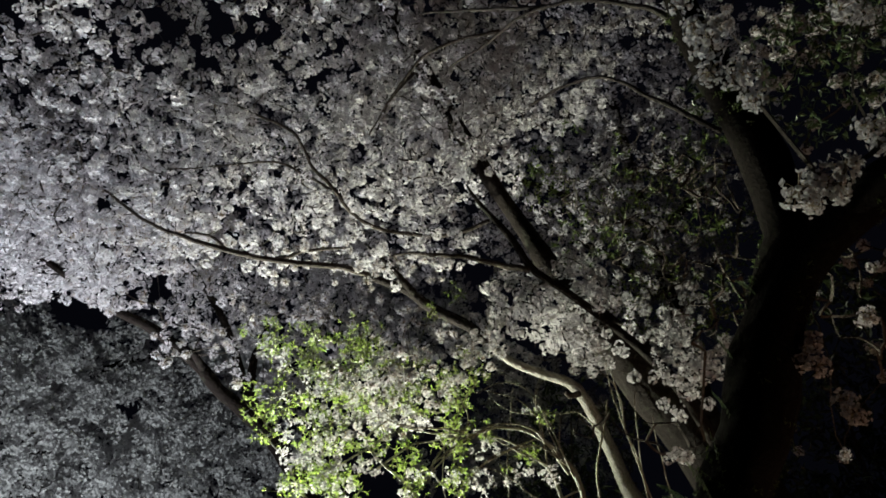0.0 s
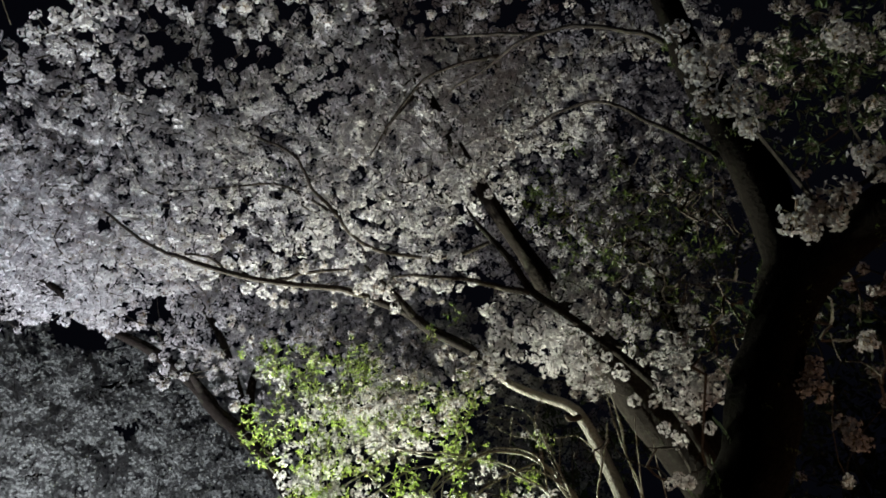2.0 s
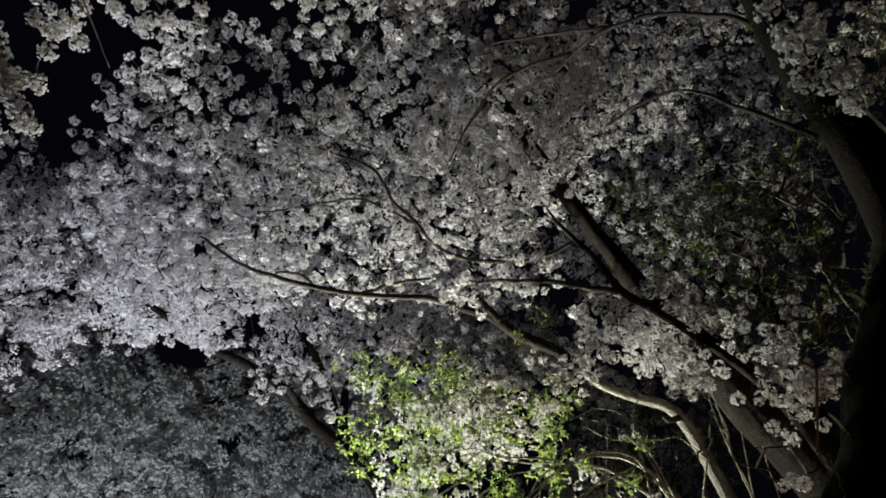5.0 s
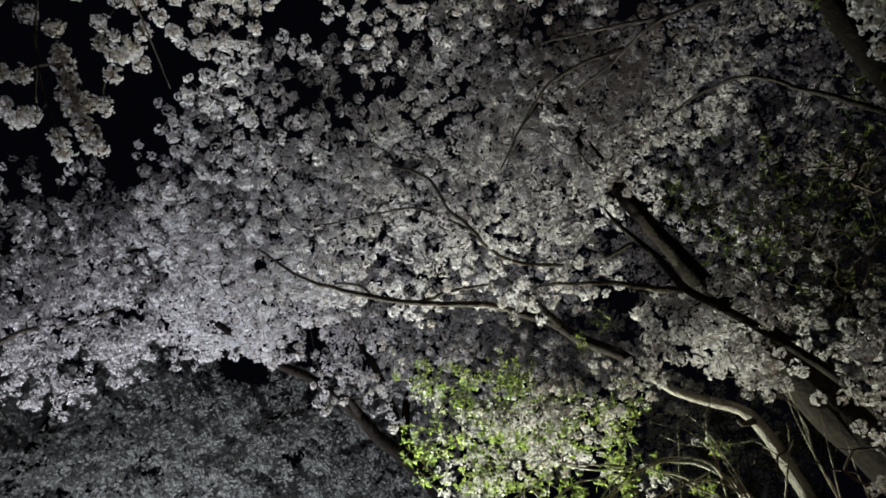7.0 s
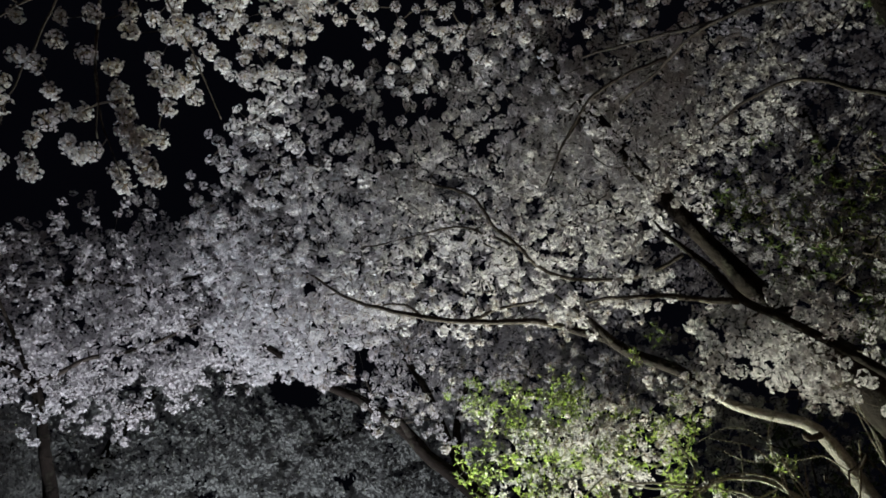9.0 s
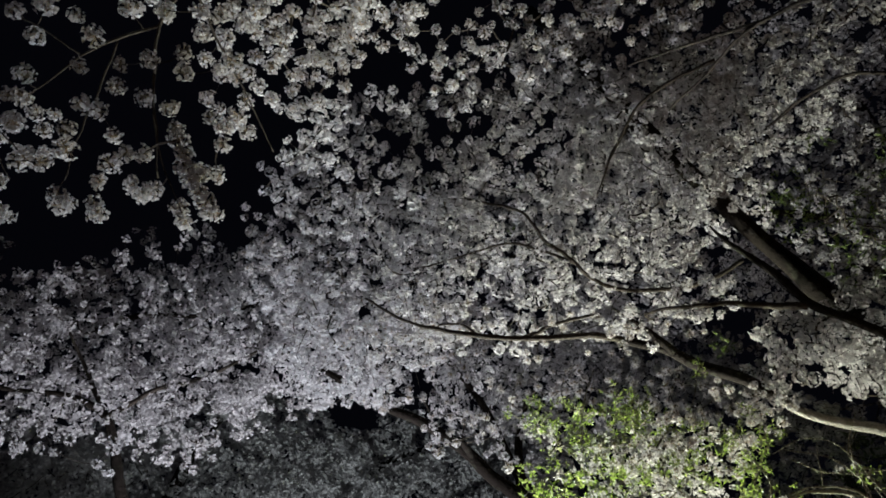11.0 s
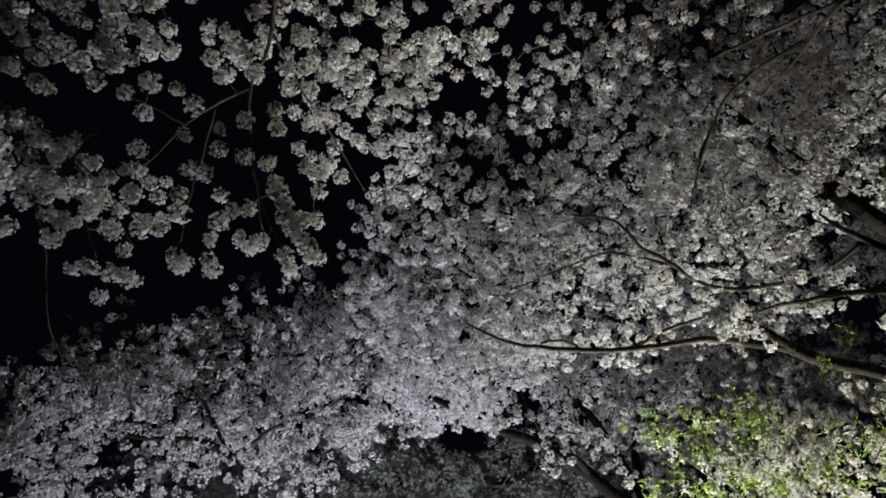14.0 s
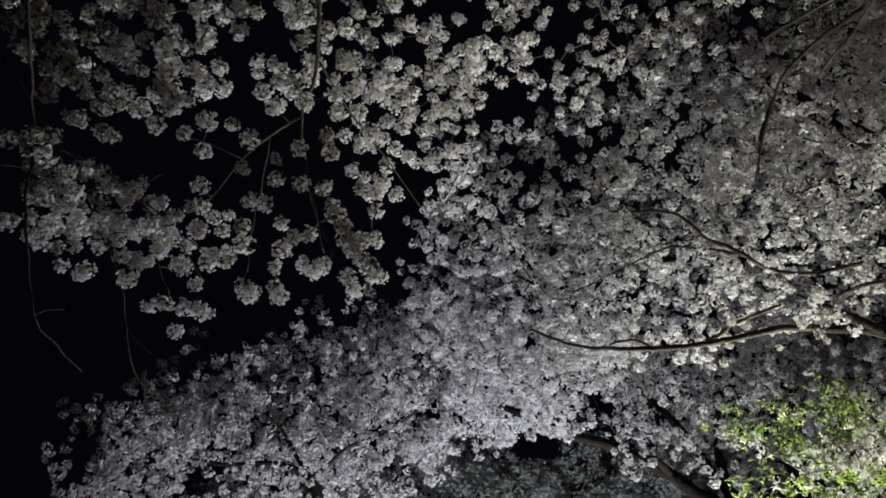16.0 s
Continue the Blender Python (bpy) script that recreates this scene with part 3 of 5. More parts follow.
over = fill([(-0.73, 2.25, 4.89, 0.332), (-0.44, 2.64, 4.90, 0.348), (-0.03, 2.71, 4.99, 0.356), (-0.83, 2.88, 4.75, 0.188), (-0.27, 3.06, 4.81, 0.230), (0.45, 2.80, 5.14, 0.412), (0.88, 3.01, 5.00, 0.401), (0.29, 3.25, 4.89, 0.361), (0.68, 3.30, 4.77, 0.361), (1.13, 2.83, 4.95, 0.392), (1.17, 3.40, 4.67, 0.368), (-0.72, 1.96, 5.20, 0.322), (-0.13, 2.28, 5.42, 0.384), (0.52, 2.41, 5.41, 0.431), (1.08, 2.46, 5.25, 0.431)], 1.3, gaps=0.36, grain=4.0, apart=0.09)
spray = fill([(-1.18, 3.02, 4.51, 0.225), (-0.92, 3.23, 4.53, 0.192), (-0.67, 3.16, 4.66, 0.192), (-1.35, 3.32, 4.25, 0.192), (-1.08, 3.36, 4.32, 0.230), (-0.75, 3.47, 4.29, 0.269), (-0.33, 3.31, 4.55, 0.230), (-0.44, 3.61, 4.33, 0.235), (-1.11, 2.91, 4.65, 0.150), (-1.45, 3.15, 4.25, 0.150), (-1.07, 2.37, 4.59, 0.222), (-0.93, 2.58, 4.73, 0.215), (-1.18, 2.61, 4.34, 0.171), (-1.34, 2.49, 4.23, 0.166), (-0.92, 2.32, 4.80, 0.210), (-1.35, 2.90, 4.26, 0.125)], 2.0, gaps=0.31, grain=4.0, apart=0.08)
cloak = fill([(1.75, 3.17, 3.39, 0.095), (1.93, 3.24, 3.28, 0.104), (2.06, 3.18, 3.11, 0.101), (1.87, 3.24, 3.10, 0.108), (2.16, 3.10, 3.30, 0.116), (2.27, 3.09, 3.17, 0.108), (1.74, 3.28, 3.19, 0.109), (2.07, 3.17, 3.33, 0.097), (2.36, 3.05, 2.99, 0.105), (2.16, 3.14, 2.94, 0.079), (1.95, 3.18, 2.97, 0.079), (1.64, 3.25, 3.31, 0.095), (2.40, 2.97, 3.11, 0.092), (2.45, 3.01, 2.82, 0.083)], 1.0, gaps=0.3, grain=7.0, apart=0.075)
veil = fill([(0.74, 2.93, 4.57, 0.147), (0.87, 3.02, 4.44, 0.165), (1.02, 3.06, 4.28, 0.163), (1.16, 3.12, 4.16, 0.130), (0.53, 2.90, 4.92, 0.173), (0.64, 2.93, 4.74, 0.150)], 1.2, gaps=0.2, grain=5.0, apart=0.085)
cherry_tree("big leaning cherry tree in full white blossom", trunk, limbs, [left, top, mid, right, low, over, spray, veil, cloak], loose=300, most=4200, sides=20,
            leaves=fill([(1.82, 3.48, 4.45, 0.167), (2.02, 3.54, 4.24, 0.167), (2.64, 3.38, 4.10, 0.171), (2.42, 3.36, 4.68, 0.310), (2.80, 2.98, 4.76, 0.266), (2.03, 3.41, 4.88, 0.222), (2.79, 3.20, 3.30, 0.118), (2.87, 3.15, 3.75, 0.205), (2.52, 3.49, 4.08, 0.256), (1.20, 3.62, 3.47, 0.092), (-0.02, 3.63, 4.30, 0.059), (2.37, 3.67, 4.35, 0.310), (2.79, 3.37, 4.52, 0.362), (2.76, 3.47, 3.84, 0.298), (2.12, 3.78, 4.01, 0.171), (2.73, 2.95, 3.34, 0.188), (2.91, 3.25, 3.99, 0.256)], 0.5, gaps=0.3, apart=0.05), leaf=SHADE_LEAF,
            bare=fill([(2.35, 3.49, 4.23, 0.384), (2.64, 3.30, 3.82, 0.368), (2.74, 3.05, 4.40, 0.341), (2.00, 3.49, 4.50, 0.256), (2.07, 3.38, 3.18, 0.220), (1.85, 3.49, 3.18, 0.183)], 1.0))

# ---- the slender tree with one long limb, its trunk toned as floodlit ----
trunk = foot([(2.56, 3.77, 2.02, 0.067), (2.44, 3.83, 2.48, 0.048), (2.32, 3.83, 2.75, 0.044), (2.20, 3.82, 2.96, 0.040), (2.10, 3.84, 3.07, 0.036), (1.92, 3.90, 3.13, 0.032), (1.70, 3.91, 3.19, 0.029), (1.52, 3.93, 3.32, 0.025), (1.46, 3.93, 3.37, 0.016)], (2.3, 3.9))
limbs = []
limbs.append([(1.54, 3.93, 3.30, 0.031), (1.43, 3.93, 3.39, 0.036), (1.27, 3.95, 3.46, 0.037), (1.12, 3.92, 3.49, 0.036), (0.94, 3.87, 3.56, 0.031), (0.74, 3.84, 3.59, 0.027), (0.63, 3.80, 3.59, 0.021)])
limbs.append([(0.65, 3.80, 3.59, 0.021), (0.43, 3.72, 3.57, 0.020), (0.05, 3.71, 3.53, 0.018), (-0.22, 3.70, 3.53, 0.018), (-0.47, 3.71, 3.57, 0.015), (-0.70, 3.70, 3.62, 0.011), (-1.01, 3.70, 3.79, 0.008)])
limbs.append([(0.98, 3.87, 3.55, 0.031), (0.88, 3.81, 3.60, 0.027), (0.81, 3.75, 3.63, 0.015), (0.59, 3.71, 3.77, 0.008)])
limbs.append([(2.15, 3.80, 2.99, 0.020), (2.07, 3.79, 2.96, 0.019), (2.03, 3.77, 2.98, 0.012)])
limbs.append([(0.05, 3.79, 3.58, 0.015), (0.31, 3.78, 3.70, 0.011), (0.53, 3.74, 3.73, 0.008)])
limbs.append([(-0.25, 3.83, 3.60, 0.011), (-0.39, 3.78, 3.66, 0.008), (-0.59, 3.82, 3.65, 0.008)])
low = fill([(0.90, 3.93, 3.07, 0.241), (1.21, 3.81, 3.04, 0.202), (0.74, 3.93, 2.86, 0.163), (1.02, 3.88, 2.82, 0.181), (1.43, 3.80, 3.15, 0.169), (1.28, 3.83, 3.21, 0.188), (0.79, 3.93, 2.66, 0.125), (1.12, 3.95, 2.70, 0.110), (1.50, 3.66, 3.16, 0.095), (1.44, 3.65, 3.24, 0.081), (0.53, 3.58, 3.49, 0.106), (0.66, 3.62, 3.49, 0.086), (0.42, 3.55, 3.48, 0.098)], 1.25, gaps=0.32, grain=5.5, apart=0.052)
mixed = fill([(0.56, 3.71, 2.81, 0.102), (0.77, 3.69, 2.76, 0.136), (0.92, 3.63, 2.83, 0.136), (1.09, 3.62, 2.75, 0.102), (0.67, 3.73, 2.50, 0.088), (0.84, 3.67, 2.60, 0.115), (0.87, 3.61, 2.92, 0.123), (1.14, 3.57, 2.85, 0.116)], 1.2, gaps=0.3, grain=6.0, apart=0.055)
arm = fill([(0.41, 3.74, 3.75, 0.188), (0.76, 3.73, 3.69, 0.150), (0.10, 3.80, 3.67, 0.188), (-0.26, 3.88, 3.72, 0.192), (-0.62, 3.91, 3.78, 0.235), (-0.89, 3.98, 3.76, 0.240), (0.50, 3.92, 3.61, 0.096), (1.05, 3.67, 3.68, 0.150), (0.07, 4.07, 3.59, 0.078)], 0.8, gaps=0.25)
cherry_tree("slender cherry tree with a long bent limb", trunk, limbs, [low, mixed, arm], bark=LIT_BARK, loose=260, limb_bark=BARK, ball=(0.024, 0.040))

# ---- the tree behind the shrub ----
trunk = foot([(0.91, 6.05, 2.17, 0.085), (0.40, 5.89, 2.86, 0.073), (0.07, 5.84, 3.12, 0.062), (-0.20, 5.69, 3.26, 0.056), (-0.44, 5.61, 3.45, 0.051), (-0.62, 5.56, 3.55, 0.046), (-0.87, 5.49, 3.66, 0.041), (-1.09, 5.43, 3.71, 0.036), (-1.38, 5.41, 3.86, 0.031), (-1.79, 5.41, 4.08, 0.027)], (1.4, 6.2))
limbs = []
limbs.append([(0.28, 5.86, 3.01, 0.047), (-0.01, 5.77, 3.37, 0.042), (-0.17, 5.66, 3.66, 0.036), (-0.34, 5.56, 3.91, 0.031), (-0.61, 5.41, 4.17, 0.026), (-0.82, 5.40, 4.37, 0.032)])
limbs.append([(0.07, 5.84, 3.12, 0.052), (0.03, 5.80, 3.59, 0.037), (0.10, 5.76, 3.97, 0.021)])
limbs.append([(-0.36, 5.64, 3.40, 0.036), (-0.45, 5.21, 3.39, 0.024), (-0.55, 4.84, 3.21, 0.013), (-0.59, 4.66, 3.09, 0.009)])
crown = fill([(-0.67, 5.47, 3.76, 0.256), (-0.30, 5.34, 4.15, 0.358), (0.10, 5.66, 4.21, 0.269), (-0.02, 5.72, 3.82, 0.264), (-0.57, 5.24, 4.31, 0.358), (-0.89, 5.20, 3.81, 0.223), (-1.18, 5.06, 3.73, 0.219), (-0.58, 5.29, 3.96, 0.252), (0.43, 6.47, 4.06, 0.358), (0.93, 6.65, 4.02, 0.368), (1.44, 6.76, 4.08, 0.442), (2.00, 6.52, 4.34, 0.442), (0.39, 6.78, 3.80, 0.307), (2.72, 6.30, 4.24, 0.315), (0.32, 6.85, 3.57, 0.307), (1.65, 6.96, 3.66, 0.384), (1.06, 7.08, 3.61, 0.320), (1.08, 6.55, 4.73, 0.379)] + [(0.60, 6.63, 4.68, 0.379), (1.58, 6.48, 4.66, 0.379), (2.18, 6.30, 4.69, 0.379), (-0.45, 5.24, 3.60, 0.146), (-0.16, 5.41, 3.47, 0.148), (0.11, 5.57, 3.32, 0.126), (-0.73, 5.24, 3.51, 0.122), (2.65, 6.46, 3.90, 0.290), (2.88, 5.82, 3.80, 0.271), (2.14, 6.05, 2.94, 0.259), (2.54, 5.91, 2.90, 0.259), (1.74, 6.19, 2.87, 0.225), (3.01, 5.90, 3.00, 0.232), (3.62, 5.30, 4.03, 0.235), (2.97, 6.46, 3.51, 0.252), (2.59, 6.63, 3.45, 0.252), (3.54, 5.92, 4.18, 0.315), (3.64, 6.06, 3.67, 0.252)], 1.3, gaps=0.18, grain=3.0)
spot = fill([(-0.58, 4.66, 3.10, 0.060), (-0.45, 4.64, 3.19, 0.060), (-0.21, 4.50, 3.60, 0.068), (-0.02, 4.28, 3.36, 0.056), (-0.21, 4.62, 3.30, 0.068), (-0.11, 4.52, 3.57, 0.043), (-0.34, 4.87, 3.47, 0.063), (-0.05, 4.72, 3.03, 0.043)], 1.6)
inner = fill([(0.22, 5.16, 3.84, 0.219), (0.50, 5.15, 3.83, 0.219), (0.86, 5.07, 3.92, 0.233), (1.25, 5.04, 3.82, 0.233), (1.61, 5.05, 3.83, 0.227), (1.91, 4.88, 3.97, 0.198), (0.72, 5.20, 3.66, 0.194), (1.10, 5.15, 3.63, 0.194), (0.03, 5.34, 3.68, 0.198), (1.50, 5.16, 3.64, 0.198), (1.92, 5.02, 3.66, 0.198), (2.24, 4.92, 3.58, 0.178)], 1.0, gaps=0.25, grain=4.0, apart=0.08)
cherry_tree("leaning cherry tree with a thick low limb behind the shrub", trunk, limbs, [crown, spot, inner], loose=200)

# ---- the dim tree at the back ----
trunk = foot([(4.95, 5.70, 2.33, 0.130), (4.58, 5.58, 3.55, 0.115), (4.21, 5.36, 4.66, 0.090), (3.73, 5.05, 5.64, 0.064), (3.24, 4.64, 6.61, 0.045), (2.84, 4.29, 7.40, 0.027)], (5.2, 5.9))
limbs = [[(3.83, 5.14, 5.43, 0.051), (2.31, 5.29, 5.82, 0.031), (0.54, 5.53, 5.58, 0.024), (-1.00, 5.53, 5.11, 0.017), (-1.91, 5.37, 4.76, 0.011)], [(4.21, 5.36, 4.66, 0.058), (3.54, 5.39, 5.15, 0.038), (2.80, 5.51, 5.41, 0.019)], [(3.90, 5.17, 5.32, 0.051), (4.17, 4.46, 5.73, 0.032), (4.33, 3.91, 5.95, 0.019)]]
dim = fill([(2.85, 5.02, 6.00, 0.747), (3.36, 4.41, 6.44, 0.757), (3.88, 3.87, 6.52, 0.757), (3.43, 5.18, 5.36, 0.747), (4.04, 4.55, 5.76, 0.757), (4.09, 5.04, 4.88, 0.685), (3.58, 5.55, 4.62, 0.560), (2.96, 5.60, 5.14, 0.560), (2.61, 4.41, 7.01, 0.767), (3.31, 3.85, 7.20, 0.778), (2.04, 4.94, 6.64, 0.694), (1.34, 5.18, 6.62, 0.568), (2.34, 5.68, 5.26, 0.491), (4.43, 5.03, 4.18, 0.368), (3.97, 5.41, 4.13, 0.368), (3.07, 6.39, 3.57, 0.505), (3.56, 6.21, 3.35, 0.379), (2.54, 6.68, 3.33, 0.442)] + [(2.75, 6.38, 4.02, 0.315), (-0.22, 7.30, 4.69, 0.546), (0.36, 7.15, 5.02, 0.614), (1.16, 7.08, 4.99, 0.614), (1.97, 6.94, 4.93, 0.546), (0.77, 6.83, 5.55, 0.546), (-1.00, 7.14, 4.89, 0.409)], 1.3, gaps=0.2, apart=0.085)
rear = fill([(-2.02, 5.06, 4.98, 0.554), (-1.87, 5.36, 4.36, 0.546), (-1.41, 5.31, 4.91, 0.610), (-0.74, 5.60, 4.65, 0.499), (-0.84, 5.30, 5.31, 0.563), (-0.07, 5.49, 5.13, 0.563), (-0.21, 5.17, 5.74, 0.514), (0.62, 5.36, 5.63, 0.580), (0.74, 5.64, 5.01, 0.514), (1.34, 5.37, 5.62, 0.529), (1.44, 5.62, 5.03, 0.464), (2.03, 5.39, 5.30, 0.412), (0.96, 5.06, 6.24, 0.477), (0.58, 5.75, 4.65, 0.281)], 1.5, gaps=0.16, grain=3.0, apart=0.075)
cherry_tree("dim cherry tree in the shade at the back", trunk, limbs, [dim, rear], loose=0, shapes=SMALL, most=700,
            leaves=fill([(2.50, 4.86, 5.57, 0.348), (3.01, 4.78, 5.30, 0.406), (3.53, 4.65, 5.02, 0.406), (4.07, 4.68, 4.33, 0.290), (3.63, 4.23, 5.44, 0.406), (3.50, 5.01, 4.50, 0.348), (4.06, 4.25, 4.97, 0.348)], 1.2))

# ---- the far trees ----
trunk = foot([(-2.92, 12.35, 2.61, 0.240), (-3.05, 12.20, 3.56, 0.207), (-3.22, 12.27, 4.08, 0.177), (-3.49, 12.11, 4.46, 0.144), (-4.11, 11.89, 4.96, 0.112), (-4.67, 11.66, 5.36, 0.068)], (-3.2, 12.2))
limbs = [[(-0.58, 13.30, 3.44, 0.104), (-0.92, 13.17, 4.07, 0.081), (-0.95, 13.05, 4.64, 0.046)], [(-3.14, 12.12, 3.88, 0.131), (-2.79, 12.19, 4.87, 0.089), (-2.10, 12.34, 5.53, 0.056), (-1.23, 12.66, 5.89, 0.035)], [(-5.40, 10.09, 3.44, 0.119), (-5.15, 10.05, 4.18, 0.109), (-5.01, 9.97, 4.73, 0.089), (-4.72, 10.03, 5.29, 0.060)]]
far = fill([(-3.52, 12.08, 5.32, 1.238), (-2.40, 12.37, 5.28, 1.238), (-1.13, 12.62, 5.03, 1.238), (-3.13, 12.25, 4.27, 1.219), (-2.08, 12.51, 4.09, 1.219), (-0.88, 12.68, 3.97, 1.219), (-0.00, 12.83, 4.40, 1.013), (-0.26, 13.09, 5.73, 1.059), (-3.10, 12.12, 3.29, 1.083), (-2.26, 12.31, 3.31, 1.083), (-1.26, 12.45, 3.34, 0.975), (0.80, 12.91, 3.90, 0.900)], 1.25, gaps=0.25, grain=1.6, flat=3.0, apart=0.11, holes=[(-1.94, 12.50, 4.71, 0.268), (-3.01, 11.85, 6.08, 0.491), (-3.29, 11.75, 5.84, 0.333), (-2.67, 11.93, 6.08, 0.290), (-1.83, 11.83, 4.54, 0.233), (-2.04, 13.17, 4.88, 0.306)])
far2 = fill([(-6.16, 9.85, 4.13, 1.015), (-5.41, 10.19, 4.47, 1.015), (-4.69, 10.70, 5.06, 1.040), (-3.69, 11.33, 4.97, 1.057), (-5.83, 9.86, 3.35, 0.989), (-4.80, 10.37, 3.55, 0.989), (-3.79, 11.36, 3.85, 1.040), (-4.61, 10.74, 5.69, 0.634), (-3.15, 11.89, 4.69, 0.866), (-6.00, 8.40, 3.48, 0.895), (-6.55, 7.91, 3.77, 0.716)], 1.25, gaps=0.25, grain=1.6, flat=3.0, apart=0.11)
cherry_tree("distant cherry tree, a wall of pale blossom", trunk, limbs, [far, far2], loose=0, shapes=SMALL, most=1200, ball=(0.055, 0.095))

# ---- the tree on the left, its crown cut against the sky ----
trunk = foot([(-3.01, 5.34, 2.46, 0.058), (-3.16, 5.15, 2.93, 0.042), (-3.24, 5.03, 3.19, 0.037), (-3.32, 4.91, 3.36, 0.032), (-3.49, 4.77, 3.43, 0.024), (-3.64, 4.66, 3.43, 0.021), (-3.93, 4.45, 3.37, 0.016), (-4.20, 4.19, 3.39, 0.011)], (-2.3, 5.4))
limbs = []
limbs.append([(-3.31, 4.93, 3.35, 0.026), (-3.13, 4.93, 3.48, 0.021), (-2.96, 4.92, 3.60, 0.018), (-2.60, 4.95, 3.73, 0.015), (-2.18, 4.91, 3.97, 0.010)])
limbs.append([(-3.56, 4.72, 4.02, 0.033), (-3.20, 4.83, 4.26, 0.027), (-2.69, 4.97, 4.33, 0.021), (-2.25, 4.96, 4.50, 0.011)])
limbs.append([(-3.32, 4.92, 3.35, 0.021), (-3.54, 4.76, 3.70, 0.016), (-3.66, 4.56, 3.92, 0.011)])
crown = fill([(-1.54, 4.78, 4.20, 0.389), (-2.07, 4.78, 4.50, 0.384), (-2.62, 4.77, 4.51, 0.396), (-3.10, 4.74, 4.32, 0.403), (-2.44, 4.98, 4.08, 0.494), (-1.73, 5.10, 3.90, 0.402), (-1.12, 4.86, 4.04, 0.358), (-1.20, 5.17, 3.83, 0.247), (-3.69, 4.69, 4.14, 0.416), (-3.13, 4.95, 3.86, 0.510), (-4.10, 4.50, 3.87, 0.360), (-4.28, 4.33, 3.56, 0.437), (-3.77, 4.76, 3.58, 0.518), (-4.51, 3.95, 3.20, 0.238), (-4.56, 3.71, 2.87, 0.128), (-4.36, 4.18, 3.04, 0.317), (-2.92, 5.21, 3.52, 0.483), (-4.38, 4.32, 3.98, 0.253)] + [(-2.41, 5.27, 3.71, 0.370), (-1.80, 4.62, 4.54, 0.297), (-2.10, 5.18, 4.42, 0.430), (-2.93, 5.28, 4.20, 0.450), (-3.56, 5.26, 3.69, 0.457), (-1.63, 5.47, 4.39, 0.382)], 2.2, gaps=0.22, grain=3.0)
edge = fill([(-2.72, 4.65, 4.82, 0.215), (-3.31, 4.67, 4.64, 0.200), (-3.77, 4.59, 4.45, 0.203), (-4.18, 4.40, 4.17, 0.203), (-4.61, 4.12, 3.92, 0.225), (-4.88, 3.79, 3.65, 0.222), (-2.22, 4.53, 4.79, 0.205), (-3.37, 4.58, 4.91, 0.101), (-4.30, 4.23, 4.51, 0.114), (-4.54, 4.18, 4.21, 0.114), (-4.80, 3.61, 3.19, 0.132)], 1.2, gaps=0.26)
slope = fill([(-4.21, 4.11, 3.83, 0.242), (-3.91, 4.26, 4.07, 0.242), (-4.46, 3.87, 3.50, 0.222), (-3.61, 4.36, 4.33, 0.226), (-3.19, 4.41, 4.52, 0.222), (-2.74, 4.44, 4.71, 0.187), (-4.35, 4.15, 3.48, 0.322), (-4.04, 4.34, 3.69, 0.322), (-3.69, 4.48, 4.01, 0.322), (-4.47, 4.00, 3.19, 0.264), (-3.33, 4.60, 4.27, 0.269), (-4.35, 4.29, 3.11, 0.269), (-4.09, 4.45, 3.35, 0.269), (-3.86, 4.33, 4.27, 0.087), (-4.21, 4.00, 4.28, 0.055), (-4.04, 4.19, 4.24, 0.065), (-4.37, 4.00, 4.02, 0.087)], 1.3, gaps=0.25, grain=3.0)
under = fill([(-3.93, 3.53, 2.96, 0.230), (-3.62, 3.70, 2.86, 0.230), (-3.95, 3.61, 2.68, 0.225), (-3.32, 3.94, 2.83, 0.196), (-3.05, 4.14, 2.85, 0.180), (-3.81, 3.54, 3.16, 0.176), (-4.13, 3.34, 2.79, 0.220), (-3.45, 3.80, 2.63, 0.225), (-2.76, 4.33, 2.89, 0.164)], 0.7, gaps=0.28, grain=4.0, apart=0.085)
cherry_tree("spreading cherry tree whose crown stands against the night sky", trunk, limbs, [crown, edge, slope, under], loose=150, most=1800, shapes=MIDDLE)

# ---- the tree whose outer twigs hang overhead ----
trunk = [(-4.6, -0.6, -0.08, 0.24), (-4.5, -0.5, 0.9, 0.18), (-4.35, -0.2, 2.2, 0.15), (-4.0, 0.3, 3.4, 0.12)] + [(-2.47, 0.12, 4.10, 0.084), (-2.01, 0.40, 4.07, 0.055), (-1.55, 0.69, 4.25, 0.038), (-1.13, 0.97, 4.30, 0.029), (-0.76, 1.25, 4.52, 0.020)]
limbs = []
limbs.append([(-1.14, 0.98, 4.29, 0.013), (-1.24, 1.16, 4.17, 0.012), (-1.32, 1.35, 4.03, 0.010), (-1.40, 1.48, 3.91, 0.009), (-1.49, 1.57, 3.79, 0.007), (-1.53, 1.68, 3.68, 0.006), (-1.55, 1.83, 3.54, 0.004), (-1.55, 2.01, 3.35, 0.003)])
limbs.append([(-1.49, 1.57, 3.79, 0.007), (-1.65, 1.56, 3.69, 0.006), (-1.77, 1.57, 3.59, 0.004), (-1.90, 1.60, 3.45, 0.003)])
limbs.append([(-1.64, 1.57, 3.70, 0.004), (-1.73, 1.70, 3.51, 0.004), (-1.80, 1.79, 3.36, 0.003), (-1.85, 1.88, 3.22, 0.002)])
limbs.append([(-1.36, 1.44, 3.96, 0.006), (-1.32, 1.68, 3.88, 0.005), (-1.26, 1.89, 3.81, 0.004), (-1.18, 2.21, 3.70, 0.002)])
